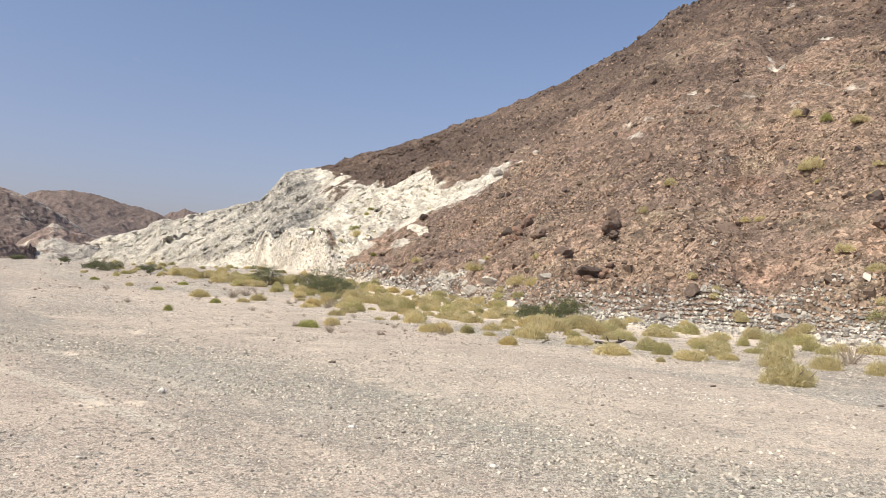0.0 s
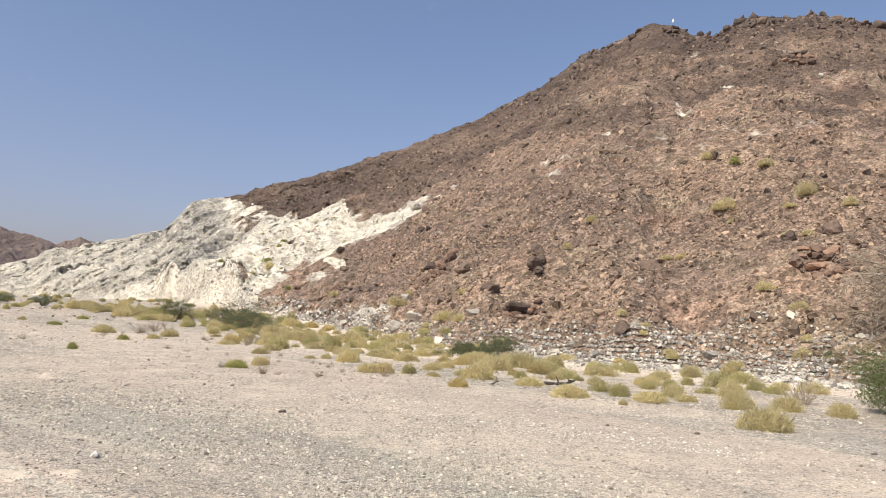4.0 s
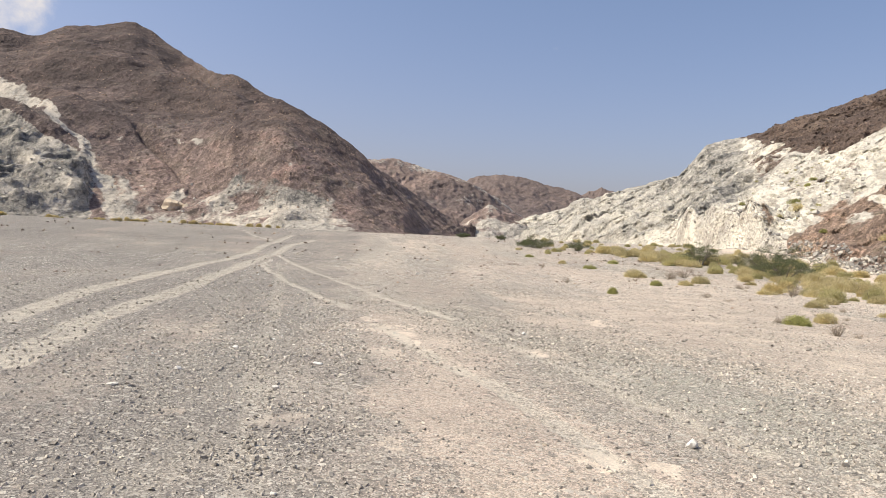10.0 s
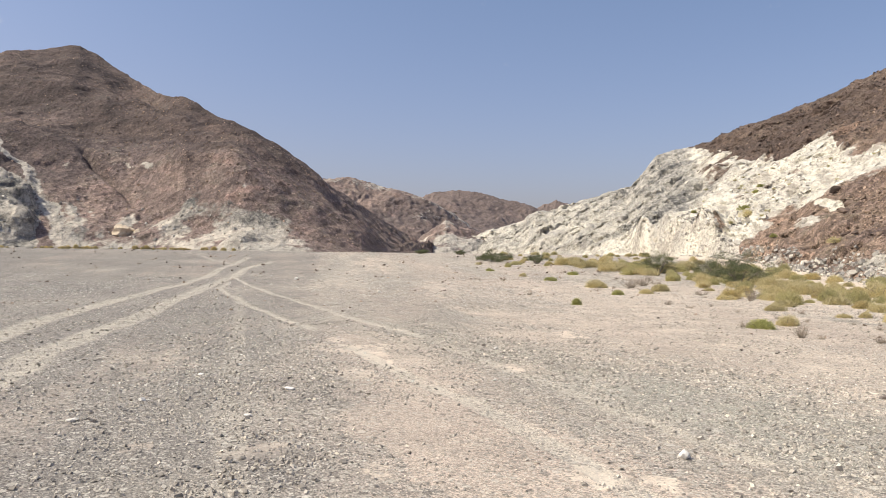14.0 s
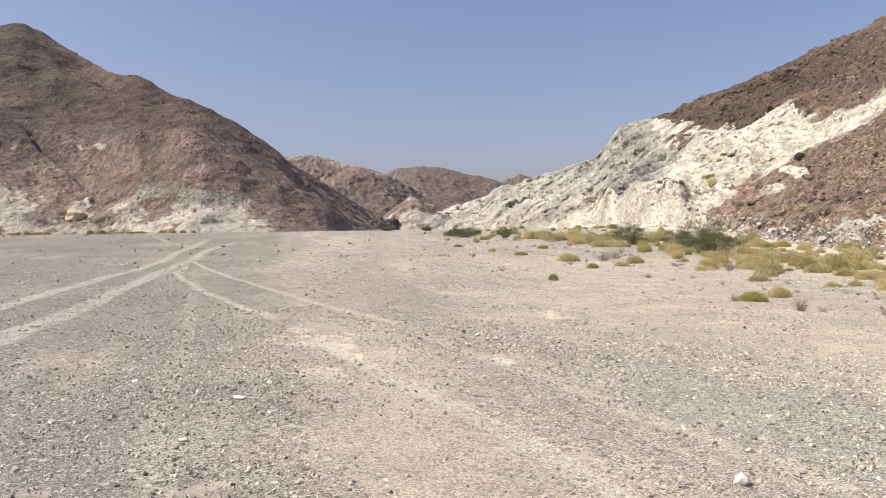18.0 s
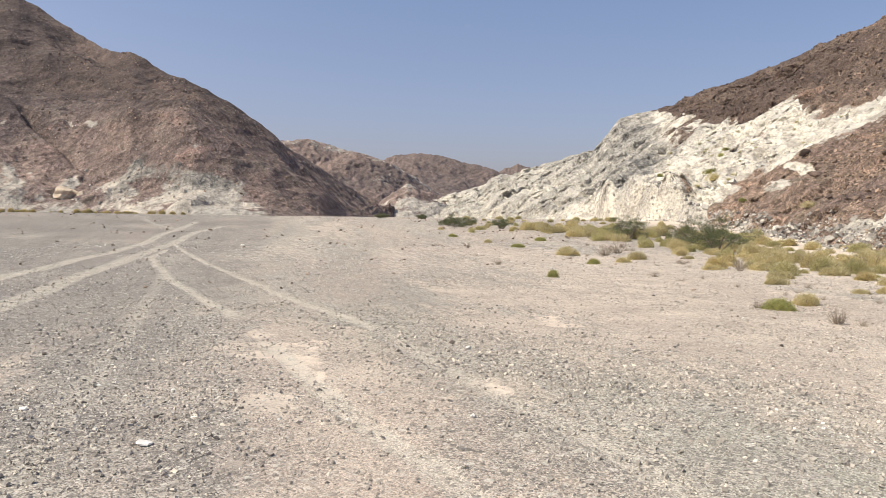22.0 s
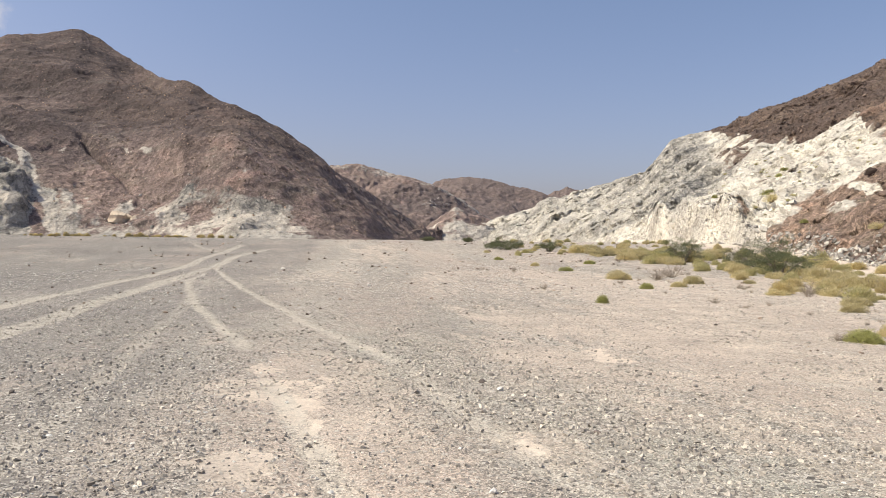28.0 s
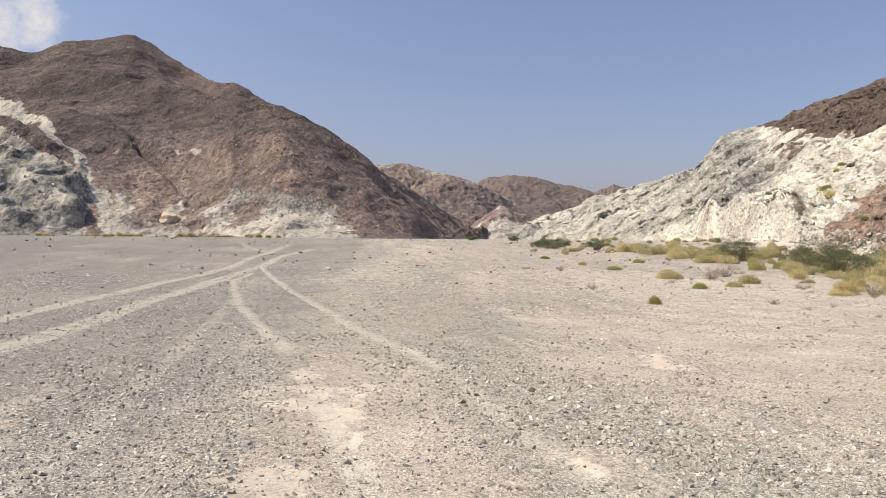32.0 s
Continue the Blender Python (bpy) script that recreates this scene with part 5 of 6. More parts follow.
n = 2600
r = 16 + 75 * rng.random(n) ** 1.2
a = np.radians(rng.uniform(-74, 16, n))
gx, gy = HUB[0] + r * np.sin(a), HUB[1] + r * np.cos(a)
keep = (away(gx, gy, FOOT) > 6) & (rng.random(n) < 0.5 + 0.9 * fbm(gx * 0.1, gy * 0.1, 0, 3, 27))
gx, gy, r = gx[keep], gy[keep], r[keep]
tagged(scatter("scattered_stones", np.stack([gx, gy, floor_height(gx, gy)], -1), (0.025 + 0.07 * rng.random(len(r)) ** 3) * np.clip(r / 45, 0.6, 1.4), SCREE_BROWN, rng, 1, 0.7), "dark stones scattered far out on the wash", "stones", kind="stuff")


# ---- single stones ----
def rock_thing(name, seed, material, level=3, flat=0.7, planes=16):
    v, f = rock_shape(np.random.default_rng(seed), level, flat, planes)
    v = v * (1 + 0.16 * ridged(v[:, 0] * 2.3 + seed, v[:, 1] * 2.3, v[:, 2] * 2.3, 3, seed))[:, None] if level > 2 else v
    v[:, 2] -= v[:, 2].min() + 0.12
    ob = new(name, faces_mesh(name, v * 0.5, f, material))
    return ob


def strew(name, kinds, rows, label, category, group, turn=11, sink=0.06):
    """Places copies of a few stones; rows of x, y, width, height."""
    spin = np.random.default_rng(turn)
    for k, row in enumerate(rows):
        ob = kinds[k % len(kinds)] if k < len(kinds) else copy_thing(kinds[k % len(kinds)], Matrix())
        x, y, wide = row[:3]
        tall = row[3] if len(row) > 3 else wide * 0.6
        m = pose(x, y, rest_height(x, y) - sink * tall, 0, 0, spin.uniform(0, 360))
        ob.matrix_basis = m @ Matrix.Diagonal((wide, wide, tall / 0.6, 1))
        tagged(ob, label, category, group)


strew("cobble", [rock_thing("cobble", 40 + k, COBBLE_WHITE, 2) for k in range(4)],
      [(-4.2, 8.7, 0.15, 0.10), (-8.7, 8.8, 0.2, 0.06), (-34.2, 33.7, 0.36, 0.28), (-8.8, 13.6, 0.10), (-7.1, 10.7, 0.08), (-9.1, 6.5, 0.2, 0.05), (-5.7, 5.7, 0.06), (-5.0, 6.0, 0.06), (-1.5, 7.4, 0.12, 0.05),
       (-3.3, 5.6, 0.08), (0.0, 6.2, 0.12, 0.05), (-23.0, 27.8, 0.2, 0.14), (-9.4, 7.4, 0.12, 0.05), (-10.4, 8.9, 0.13, 0.05), (-8.0, 7.6, 0.10, 0.05)],
      "white weathered cobble lying on the gravel", "stone", "pale cobbles on the wash")
strew("cobble", [rock_thing("cobble", 60 + k, COBBLE_DARK, 2) for k in range(3)],
      [(-3.1, 12.6, 0.22, 0.09), (-3.1, 6.4, 0.06), (3.2, 12.1, 0.12), (2.0, 12.7, 0.10), (-2.4, 14.5, 0.09), (-12.7, 10.4, 0.1), (-8.8, 22.0, 0.12), (-9.2, 13.9, 0.13), (-7.2, 12.5, 0.10), (-8.1, 15.8, 0.07), (-5.5, 16.5, 0.09), (5.2, 11.0, 0.1)],
      "dark brown cobble lying on the gravel", "stone", "dark cobbles on the wash")
strew("boulder", [rock_thing("boulder", 80 + k, BOULDER_BROWN) for k in range(5)],
      [(0.7, 60.6, 1.2, 1.4), (-1.2, 56.3, 1.3, 1.2), (0.2, 59.0, 1.1, 1.3), (10.2, 63.2, 1.2, 1.2), (5.6, 46.9, 1.1, 0.8), (5.4, 45.8, 1.0, 0.6), (-0.4, 57.6, 1.2, 1.2),  (11.5, 42.8, 1.7, 0.8), (5.8, 49.4, 1.2, 0.9), (5.3, 46.3, 1.3, 0.9), (7.6, 33.8, 1.2, 0.7), (45.4, 95.4, 3.0, 1.2), (11.9, 33.1, 0.8, 0.5), (18.5, 31.2, 0.9, 0.6),
       (19.2, 38.0, 1.4, 1.0), (17.6, 39.0, 1.2, 0.8), (51.1, 84.4, 2.6, 2.2), (47.5, 75.5, 2.0, 1.8), (32.5, 75.6, 2.0, 0.9), (3.7, 40.2, 1.9, 0.8), (16.2, 35.6, 0.9, 0.7), (30.7, 97.4, 1.7, 1.1), (2.3, 44.0, 1.4, 0.8), (1.0, 50.0, 1.3, 0.9)],
      "dark brown weathered boulder on the rocky slope", "boulder", "brown boulders on the slope", sink=0.22)
k = np.unravel_index(np.argmin(np.abs(LS - 0.417) * 40 + np.abs(LP[..., 2] - 5.0)), LS.shape)
for dx, dy, up, wide in ((0.0, 0.0, 0.0, 4.8), (1.6, 1.0, -0.8, 3.4), (-1.2, -1.4, -0.9, 3.0)):
    ob = rock_thing("outcrop", 75 + int(wide * 3), OUTCROP_ORANGE)
    ob.matrix_basis = pose(LP[k][0] + dx, LP[k][1] + dy, LP[k][2] - 1.0 + up, 0, 0, 40 * wide) @ Matrix.Diagonal((wide, wide, wide * 1.1, 1))
    tagged(ob, "orange-tan weathered outcrop low on the mountain", "outcrop", "orange outcrops on the mountain")
strew("boulder", [rock_thing("boulder", 95 + k, BOULDER_PALE) for k in range(3)],
      [(-2.9, 52.9, 0.85, 0.6), (-3.2, 47.5, 1.4, 0.85), (-2.1, 46.7, 1.2, 0.8), (-3.9, 93.6, 1.9, 1.4), (9.6, 38.4, 0.6, 0.4), (1.2, 41.0, 0.9, 0.6), (-0.4, 44.6, 0.7, 0.45), (6.0, 32.3, 0.7, 0.45), (10.2, 30.3, 0.7, 0.4), (-7.6, 57.0, 0.9, 0.5), (8.3, 28.6, 0.55, 0.35)],
      "pale grey boulder at the foot of the slope", "boulder", "pale boulders at the slope foot")


# ---- plants ----
def strips(points, widths, rng):
    """Thin ribbons along bent stems: points n x k x 3, widths n x k."""
    n, k = points.shape[:2]
    side = rng.normal(size=(n, 3))
    along = points[:, -1] - points[:, 0]
    side -= along * ((side * along).sum(1) / (along**2).sum(1))[:, None]
    side /= np.linalg.norm(side, axis=1)[:, None]
    a = points - side[:, None] * widths[..., None] / 2
    b = points + side[:, None] * widths[..., None] / 2
    v = np.stack([a, b], 2).reshape(-1, 3)
    i = (np.arange(n)[:, None] * k + np.arange(k - 1)[None]).ravel() * 2
    return v, np.stack([i, i + 1, i + 3, i + 2], 1)


def tube(path, radii, sides=5):
    """A tapered limb along a path."""
    path = np.asarray(path, float)
    d = np.gradient(path, axis=0)
    d /= np.linalg.norm(d, axis=1)[:, None] + 1e-9
    ref = np.where(np.abs(d[:, 2:]) > 0.9, [[1.0, 0, 0]], [[0, 0, 1.0]])
    p = np.cross(d, ref)
    p /= np.linalg.norm(p, axis=1)[:, None]
    q = np.cross(d, p)
    a = np.linspace(0, 2 * np.pi, sides, endpoint=False)
    ring = path[:, None] + np.asarray(radii)[:, None, None] * (np.cos(a)[None, :, None] * p[:, None] + np.sin(a)[None, :, None] * q[:, None])
    n = len(path)
    i = np.arange(n - 1)[:, None] * sides + np.arange(sides)[None]
    j = np.arange(n - 1)[:, None] * sides + (np.arange(sides) + 1)[None] % sides
    return ring.reshape(-1, 3), np.stack([i, j, j + sides, i + sides], -1).reshape(-1, 4)


def joined(pieces):
    V, F, base = [], [], 0
    for v, f in pieces:
        V.append(v)
        F.append(f + base)
        base += len(v)
    return np.concatenate(V), np.concatenate(F)


def bent(rng, root, tip, k=4, sag=0.12, wander=0.06):
    t = np.linspace(0, 1, k)[:, None]
    size = np.linalg.norm(np.subtract(tip, root))
    p = np.asarray(root) * (1 - t) + np.asarray(tip) * t
    p = p + np.sin(t * np.pi) * rng.normal(0, wander, 3) * size
    p[:, 2] += sag * size * (np.sin(t[:, 0] * np.pi * 0.5) - t[:, 0])
    return p


def tussock(name, seed, leaf, stems=620, tall=0.5, dry=40):
    """A rounded broom-like shrub one metre wide: fine stems fanning from a woody base."""
    rng = np.random.default_rng(seed)
    thing = new(name)
    lobes = [(rng.uniform(-0.22, 0.22), rng.uniform(-0.22, 0.22), rng.uniform(0.42, 0.92)) for _ in range(6)]
    pts, wid = [], []
    for _ in range(stems):
        cx, cy, s = lobes[rng.integers(6)]
        a, up = rng.uniform(0, 2 * np.pi), rng.uniform(0.0, 1.0)
        lean = math.sqrt(1 - up * up)
        size = s * (1 + 0.10 * math.sin(3 * a + cx * 40) + 0.06 * math.sin(7 * a)) * rng.uniform(0.3, 1.0) ** 0.45
        mid = np.array([cx + 0.37 * lean * size * math.cos(a), cy + 0.37 * lean * size * math.sin(a), tall * 0.92 * up * size + 0.01])
        d = np.array([0.5 * lean * math.cos(a), 0.5 * lean * math.sin(a), 0.6 + 0.3 * up]) + rng.normal(0, 0.55, 3)
        d *= (rng.uniform(0.03, 0.07) if rng.random() < 0.85 else rng.uniform(0.07, 0.13)) / np.linalg.norm(d)
        root, tip = mid - d, mid + d * 0.9
        root[2], tip[2] = max(root[2], 0.0), max(tip[2], 0.01)
        pts.append(bent(rng, root, tip, 3, 0.2, 0.1))
        wid.append(np.array([0.007, 0.008, 0.003]) * rng.uniform(0.8, 1.4))
    v, f = strips(np.array(pts), np.array(wid), rng)
    part("foliage", faces_mesh("foliage", v, f, leaf), thing)
    bits = [tube(bent(rng, (cx * 0.6, cy * 0.6, -0.03), (cx + rng.uniform(-0.2, 0.2), cy + rng.uniform(-0.2, 0.2), 0.25), 4), [0.016, 0.012, 0.008, 0.003], 4) for cx, cy, s in lobes * 2]
    part("woody_base", faces_mesh("woody_base", *joined(bits), BARK), thing)["kind"] = "stuff"
    pts = [bent(rng, (rng.uniform(-0.1, 0.1), rng.uniform(-0.1, 0.1), 0), (rng.uniform(-0.5, 0.5), rng.uniform(-0.5, 0.5), rng.uniform(0.05, 0.45)), 3, 0.2, 0.1) for _ in range(dry)]
    v, f = strips(np.array(pts), np.tile([[0.007, 0.006, 0.003]], (dry, 1)), rng)
    part("dry_growth", faces_mesh("dry_growth", v, f, TWIG), thing, "dry straw-coloured stems")
    return thing


def dry_shrub(name, seed, twig, count=34, tall=0.7):
    """A leafless shrub one metre wide: forking twigs."""
    rng = np.random.default_rng(seed)
    thing = new(name)
    limbs, twigs = [], []
    for _ in range(count):
        a, lean = rng.uniform(0, 2 * np.pi), rng.uniform(0.1, 0.5)
        tip = np.array([lean * math.cos(a), lean * math.sin(a), tall * rng.uniform(0.4, 1.0) * (1.15 - lean)])
        p = bent(rng, (0.05 * math.cos(a), 0.05 * math.sin(a), -0.02), tip, 5, 0.15, 0.08)
        limbs.append(tube(p, [0.011, 0.009, 0.007, 0.005, 0.002], 4))
        for _ in range(7):
            k = rng.integers(1, 5)
            twigs.append(bent(rng, p[k], p[k] + rng.normal(0, 0.10, 3) + [0.05 * math.cos(a), 0.05 * math.sin(a), 0.06], 3, 0.1, 0.1))
    part("stem_tangle", faces_mesh("stem_tangle", *joined(limbs), twig), thing)["kind"] = "stuff"
    v, f = strips(np.array(twigs), np.tile([[0.006, 0.004, 0.002]], (len(twigs), 1)), rng)
    part("twig_spray", faces_mesh("twig_spray", v, f, twig), thing)["kind"] = "stuff"
    return thing


def leafy(rng, centres, radius, count, size, flat=0.6, slim=0.32):
    """Small leaf cards strewn in clumps round the given centres."""
    c = np.asarray(centres)[rng.integers(0, len(centres), count)]
    d = rng.normal(size=(count, 3))
    d /= np.linalg.norm(d, axis=1)[:, None]
    p = c + d * (rng.random((count, 1)) ** 0.45) * radius * [1, 1, flat]
    u = rng.normal(size=(count, 3))
    u /= np.linalg.norm(u, axis=1)[:, None]
    w = np.cross(u, rng.normal(size=(count, 3)))
    w /= np.linalg.norm(w, axis=1)[:, None]
    s = size * rng.uniform(0.5, 1.3, (count, 1))
    v = np.stack([p - u * s, p + w * s * slim, p + u * s, p - w * s * slim], 1).reshape(-1, 3)
    return v, np.arange(count * 4).reshape(-1, 4)


def bushy_tree(name, seed, wide, tall, leaf, leaves=3600, limbs=9, low=0.25, leaf_size=0.05, clumps=46, slim=0.32, puff=0.085, skirt=0.55):
    """A low spreading acacia: several tapered stems, limbs and an uneven crown of small leaves."""
    rng = np.random.default_rng(seed)
    thing = new(name)
    stems, centres, boughs = [], [], []
    for k in range(limbs):
        a = 2 * np.pi * (k + rng.uniform(-0.35, 0.35)) / limbs
        reach = wide * 0.5 * rng.uniform(0.45, 0.9)
        tip = np.array([reach * math.cos(a), reach * math.sin(a), tall * rng.uniform(0.45, 0.85)])
        p = bent(rng, (0.05 * math.cos(a), 0.05 * math.sin(a), -0.06), tip, 7, 0.3, 0.08)
        stems.append(tube(p, np.linspace(0.022 * tall + 0.012, 0.008, 7), 6))
        for _ in range(5):
            i = rng.integers(2, 7)
            q = p[i] + rng.normal(0, 0.14, 3) * [wide, wide, tall * 0.8]
            q[2] = np.clip(q[2], low * tall, tall * 0.95)
            boughs.append(tube(bent(rng, p[i], q, 5, 0.1, 0.08), np.linspace(0.012, 0.003, 5), 4))
            centres.append(q)
    for _ in range(clumps):
        a, rr = rng.uniform(0, 2 * np.pi), wide * 0.5 * math.sqrt(rng.random()) * rng.uniform(0.75, 1.0)
        top = tall * (0.95 - 0.5 * (2 * rr / wide) ** 2) * rng.uniform(0.65, 1.05)
        centres.append((rr * math.cos(a), rr * math.sin(a), max(low * tall, top * rng.uniform(skirt, 1.0))))
    for v, f in stems:
        part("limb", faces_mesh("limb", v, f, BARK, True), thing)
    part("branchwork", faces_mesh("branchwork", *joined(boughs), BARK, True), thing)["kind"] = "stuff"
    part("crown", faces_mesh("crown", *leafy(rng, centres, wide * puff + 0.06, leaves, leaf_size, 0.45, slim), leaf), thing)
    return thing


def bare_tree(name, seed, wide, tall):
    """A leafless grey thicket of a tree: leaning stems that fork three times, with drooping twigs."""
    rng = np.random.default_rng(seed)
    thing = new(name)
    stems, boughs, twigs = [], [], []
    for k in range(15):
        a = rng.uniform(0, 2 * np.pi)
        reach = wide * 0.5 * rng.uniform(0.2, 0.75)
        p = bent(rng, rng.normal(0, 0.12, 3) * [1, 1, 0], (reach * math.cos(a), reach * math.sin(a), tall * rng.uniform(0.6, 1.0)), 8, 0.2, 0.09)
        stems.append(tube(p, np.linspace(0.055, 0.010, 8), 6))
        for _ in range(16):
            i = rng.integers(2, 8)
            q = p[i] + rng.normal(0, 0.16, 3) * [wide, wide, tall * 0.6] + [0, 0, rng.uniform(-0.5, 0.4)]
            q[2] = max(q[2], 0.15)
            b = bent(rng, p[i], q, 6, 0.25, 0.1)
            boughs.append(tube(b, np.linspace(0.022, 0.007, 6), 4))
            for _ in range(20):
                j = rng.integers(1, 6)
                e = b[j] + rng.normal(0, 0.22, 3) + [0, 0, -0.10]
                e[2] = max(e[2], 0.05)
                twigs.append(bent(rng, b[j], e, 4, -0.15, 0.1))
    for v, f in stems:
        part("limb", faces_mesh("limb", v, f, TWIG, True), thing)
    part("branchwork", faces_mesh("branchwork", *joined(boughs), TWIG, True), thing)["kind"] = "stuff"
    v, f = strips(np.array(twigs), np.tile([[0.017, 0.015, 0.012, 0.006]], (len(twigs), 1)), rng)
    part("twig_spray", faces_mesh("twig_spray", v, f, TWIG), thing)
    return thing


def plant(kinds, rows, label, category, group, turn, tall=1.0):
    spin = np.random.default_rng(turn)
    for k, (x, y, wide) in enumerate(rows):
        ob = kinds[k % len(kinds)]
        m = pose(x, y, rest_height(x, y) - 0.02, 0, 0, spin.uniform(0, 360)) @ Matrix.Diagonal((wide, wide * spin.uniform(0.85, 1.1), wide * tall * spin.uniform(0.65, 1.15), 1))
        if k < len(kinds):
            ob.matrix_basis = m
        else:
            c = copy_thing(ob, Matrix())
            c.matrix_basis = m
            ob = c
        tagged(ob, label, category, group)


NEAR_YELLOW = [
    (4.7, 12.9, 1.01), (7.1, 15.2, 0.58), (6.4, 15.9, 0.67), (3.1, 16.0, 0.29), (5.5, 16.0, 0.81), (3.8, 16.6, 0.89), (4.7, 17.0, 0.46), (1.7, 19.5, 0.86),
    (0.4, 20.7, 1.08), (9.4, 20.8, 0.99), (-2.5, 21.0, 0.74), (5.2, 21.5, 0.77), (-5.8, 22.5, 0.66), (-0.8, 22.9, 0.80), (3.4, 23.7, 0.63), (6.3, 24.4, 0.88),
    (7.7, 25.3, 0.92), (-4.9, 25.8, 0.46), (-4.4, 26.2, 0.41), (3.0, 26.3, 1.16), (-1.8, 27.1, 0.95), (-7.0, 27.8, 0.75), (10.6, 28.8, 0.80), (-2.8, 29.0, 1.14),
    (-4.3, 29.2, 0.77), (-7.1, 30.5, 0.96), (-3.8, 31.1, 0.68), (9.0, 31.1, 0.70),
]
FAR_YELLOW = [
    (-1.2, 31.4, 0.96), (-9.8, 33.6, 0.76), (-13.9, 36.1, 0.83), (-8.8, 38.2, 1.02), (-14.2, 38.9, 1.12), (-17.9, 39.6, 1.29), (-4.9, 39.7, 1.57), (-12.4, 40.5, 0.68),
    (-7.7, 40.7, 1.26), (-8.6, 41.2, 1.36), (-6.9, 41.7, 1.47), (0.5, 42.0, 1.10), (-1.2, 44.2, 1.16), (-2.7, 44.6, 1.17), (-10.3, 45.0, 1.51), (-26.4, 47.1, 0.59),
    (-3.2, 50.3, 1.32), (-19.7, 54.0, 1.58), (-24.2, 56.6, 1.36), (-23.6, 58.1, 1.39), (-36.9, 58.4, 0.62), (-20.1, 60.6, 2.12), (-19.3, 61.9, 1.79), (-27.8, 62.9, 1.72),
    (-26.4, 62.9, 1.89), (-29.4, 63.1, 1.74), (-35.2, 63.2, 0.80), (-25.3, 63.4, 1.89), (-31.1, 63.5, 1.57),
]
YELLOW = NEAR_YELLOW + FAR_YELLOW
GREEN = [
    (-6.1, 21.3, 0.83), (-13.0, 26.3, 0.53), (-22.9, 44.3, 1.03), (-31.6, 51.6, 0.84), (-14.5, 33.8, 0.78), (-24.7, 51.5, 1.10),
]
OLIVE = [
    (-3.4, 38.3, 1.18), (-1.1, 40.0, 1.22), (-1.4, 21.5, 0.66), (3.2, 18.5, 0.74), (5.6, 20.8, 0.66), (5.9, 26.1, 0.94), (6.0, 19.4, 0.62), (7.1, 20.7, 0.76),
    (7.9, 20.8, 0.68), (-16.9, 49.4, 1.14), (-22.8, 59.4, 1.76),
]
STRAW = [
    (-2.1, 21.1, 0.84), (-0.2, 18.4, 0.64), (-10.0, 34.7, 1.16),
]
DRY = [
    (-8.9, 33.4, 0.61), (-3.2, 21.1, 0.33), (-3.6, 19.4, 0.43), (7.5, 17.5, 0.91), (-16.3, 40.4, 1.41), (-24.8, 41.8, 0.53), (-9.1, 34.5, 0.96), (-27.1, 42.2, 0.39), (-5.0, 19.5, 0.6), (-6.5, 21.2, 0.4), (-16.4, 42.5, 1.3), (7.0, 16.9, 0.9),
]
SLOPE_YELLOW = [
    (22.8, 53.5, 1.9), (18.5, 50.4, 2.0), (22.8, 47.4, 1.9), (12.5, 43.3, 0.95), (13.2, 42.9, 1.05), (21.3, 61.0, 1.3), (18.2, 40.4, 0.8), (18.8, 39.7, 0.75), (9.8, 52.0, 1.1), (18.8, 49.4, 0.95), (19.7, 43.3, 1.0), (7.4, 46.8, 0.8),
    (13.2, 28.7, 0.75), (10.7, 32.9, 0.65), (8.3, 33.2, 0.6), (22.7, 42.2, 1.2), (14.1, 34.0, 1.0), (7.9, 35.1, 0.6), (8.6, 34.0, 0.73),
    (9.0, 31.5, 0.68), (13.8, 30.5, 0.97), (12.7, 27.8, 1.01), (-2.6, 54.0, 0.90), (0.8, 46.0, 0.96), (-0.2, 43.7, 1.81), (-9.6, 67.0, 1.69), (-23.5, 101.3, 2.0),
]
SLOPE_GREEN = [
    (23.3, 82.5, 1.50), (22.2, 57.9, 1.32), (-25.2, 107.3, 2.41), (-16.7, 80.7, 1.10), (-26.3, 122.6, 1.47), (-26.8, 121.0, 1.46), (-31.2, 104.5, 1.10),
]

# the belt of shrubs between the wash and the slope
belt = np.random.default_rng(31)
for _ in range(3200):
    x, y = belt.uniform(-34, 9), belt.uniform(17, 66)
    foot = away(np.array([x]), np.array([y]), FOOT)[0]
    inner = np.interp(y, [14, 19, 26, 40, 52, 66], [6.5, -0.5, -4.5, -11.5, -20.0, -32.0])
    outer = np.interp(y, [14, 22, 30, 33, 40, 55, 66], [12, 11, 7.0, 4.0, 0.5, -7.0, -14.0])
    if not inner < x < outer or len(YELLOW) > 140:
        continue
    if min((x - s[0]) ** 2 + (y - s[1]) ** 2 for s in YELLOW + GREEN + OLIVE + STRAW + DRY) < 0.3 + 0.012 * y:
        continue
    (YELLOW, YELLOW, YELLOW, OLIVE, OLIVE, OLIVE, STRAW)[belt.integers(7)].append((x, y, belt.uniform(0.35, 1.0) * (0.75 + y / 60)))

for _ in range(70):
    far, way = belt.uniform(62, 96), math.radians(belt.uniform(-30, -13))
    x, y = HUB[0] + far * math.sin(way), HUB[1] + far * math.cos(way)
    if away(np.array([x]), np.array([y]), FOOT)[0] > 5:
        (YELLOW, YELLOW, OLIVE)[belt.integers(3)].append((x, y, belt.uniform(0.6, 1.2)))

for _ in range(60):
    far, way = belt.uniform(96, 108), math.radians(belt.uniform(-71, -50))
    STRAW.append((HUB[0] + far * math.sin(way), HUB[1] + far * math.cos(way), belt.uniform(0.5, 1.2)))

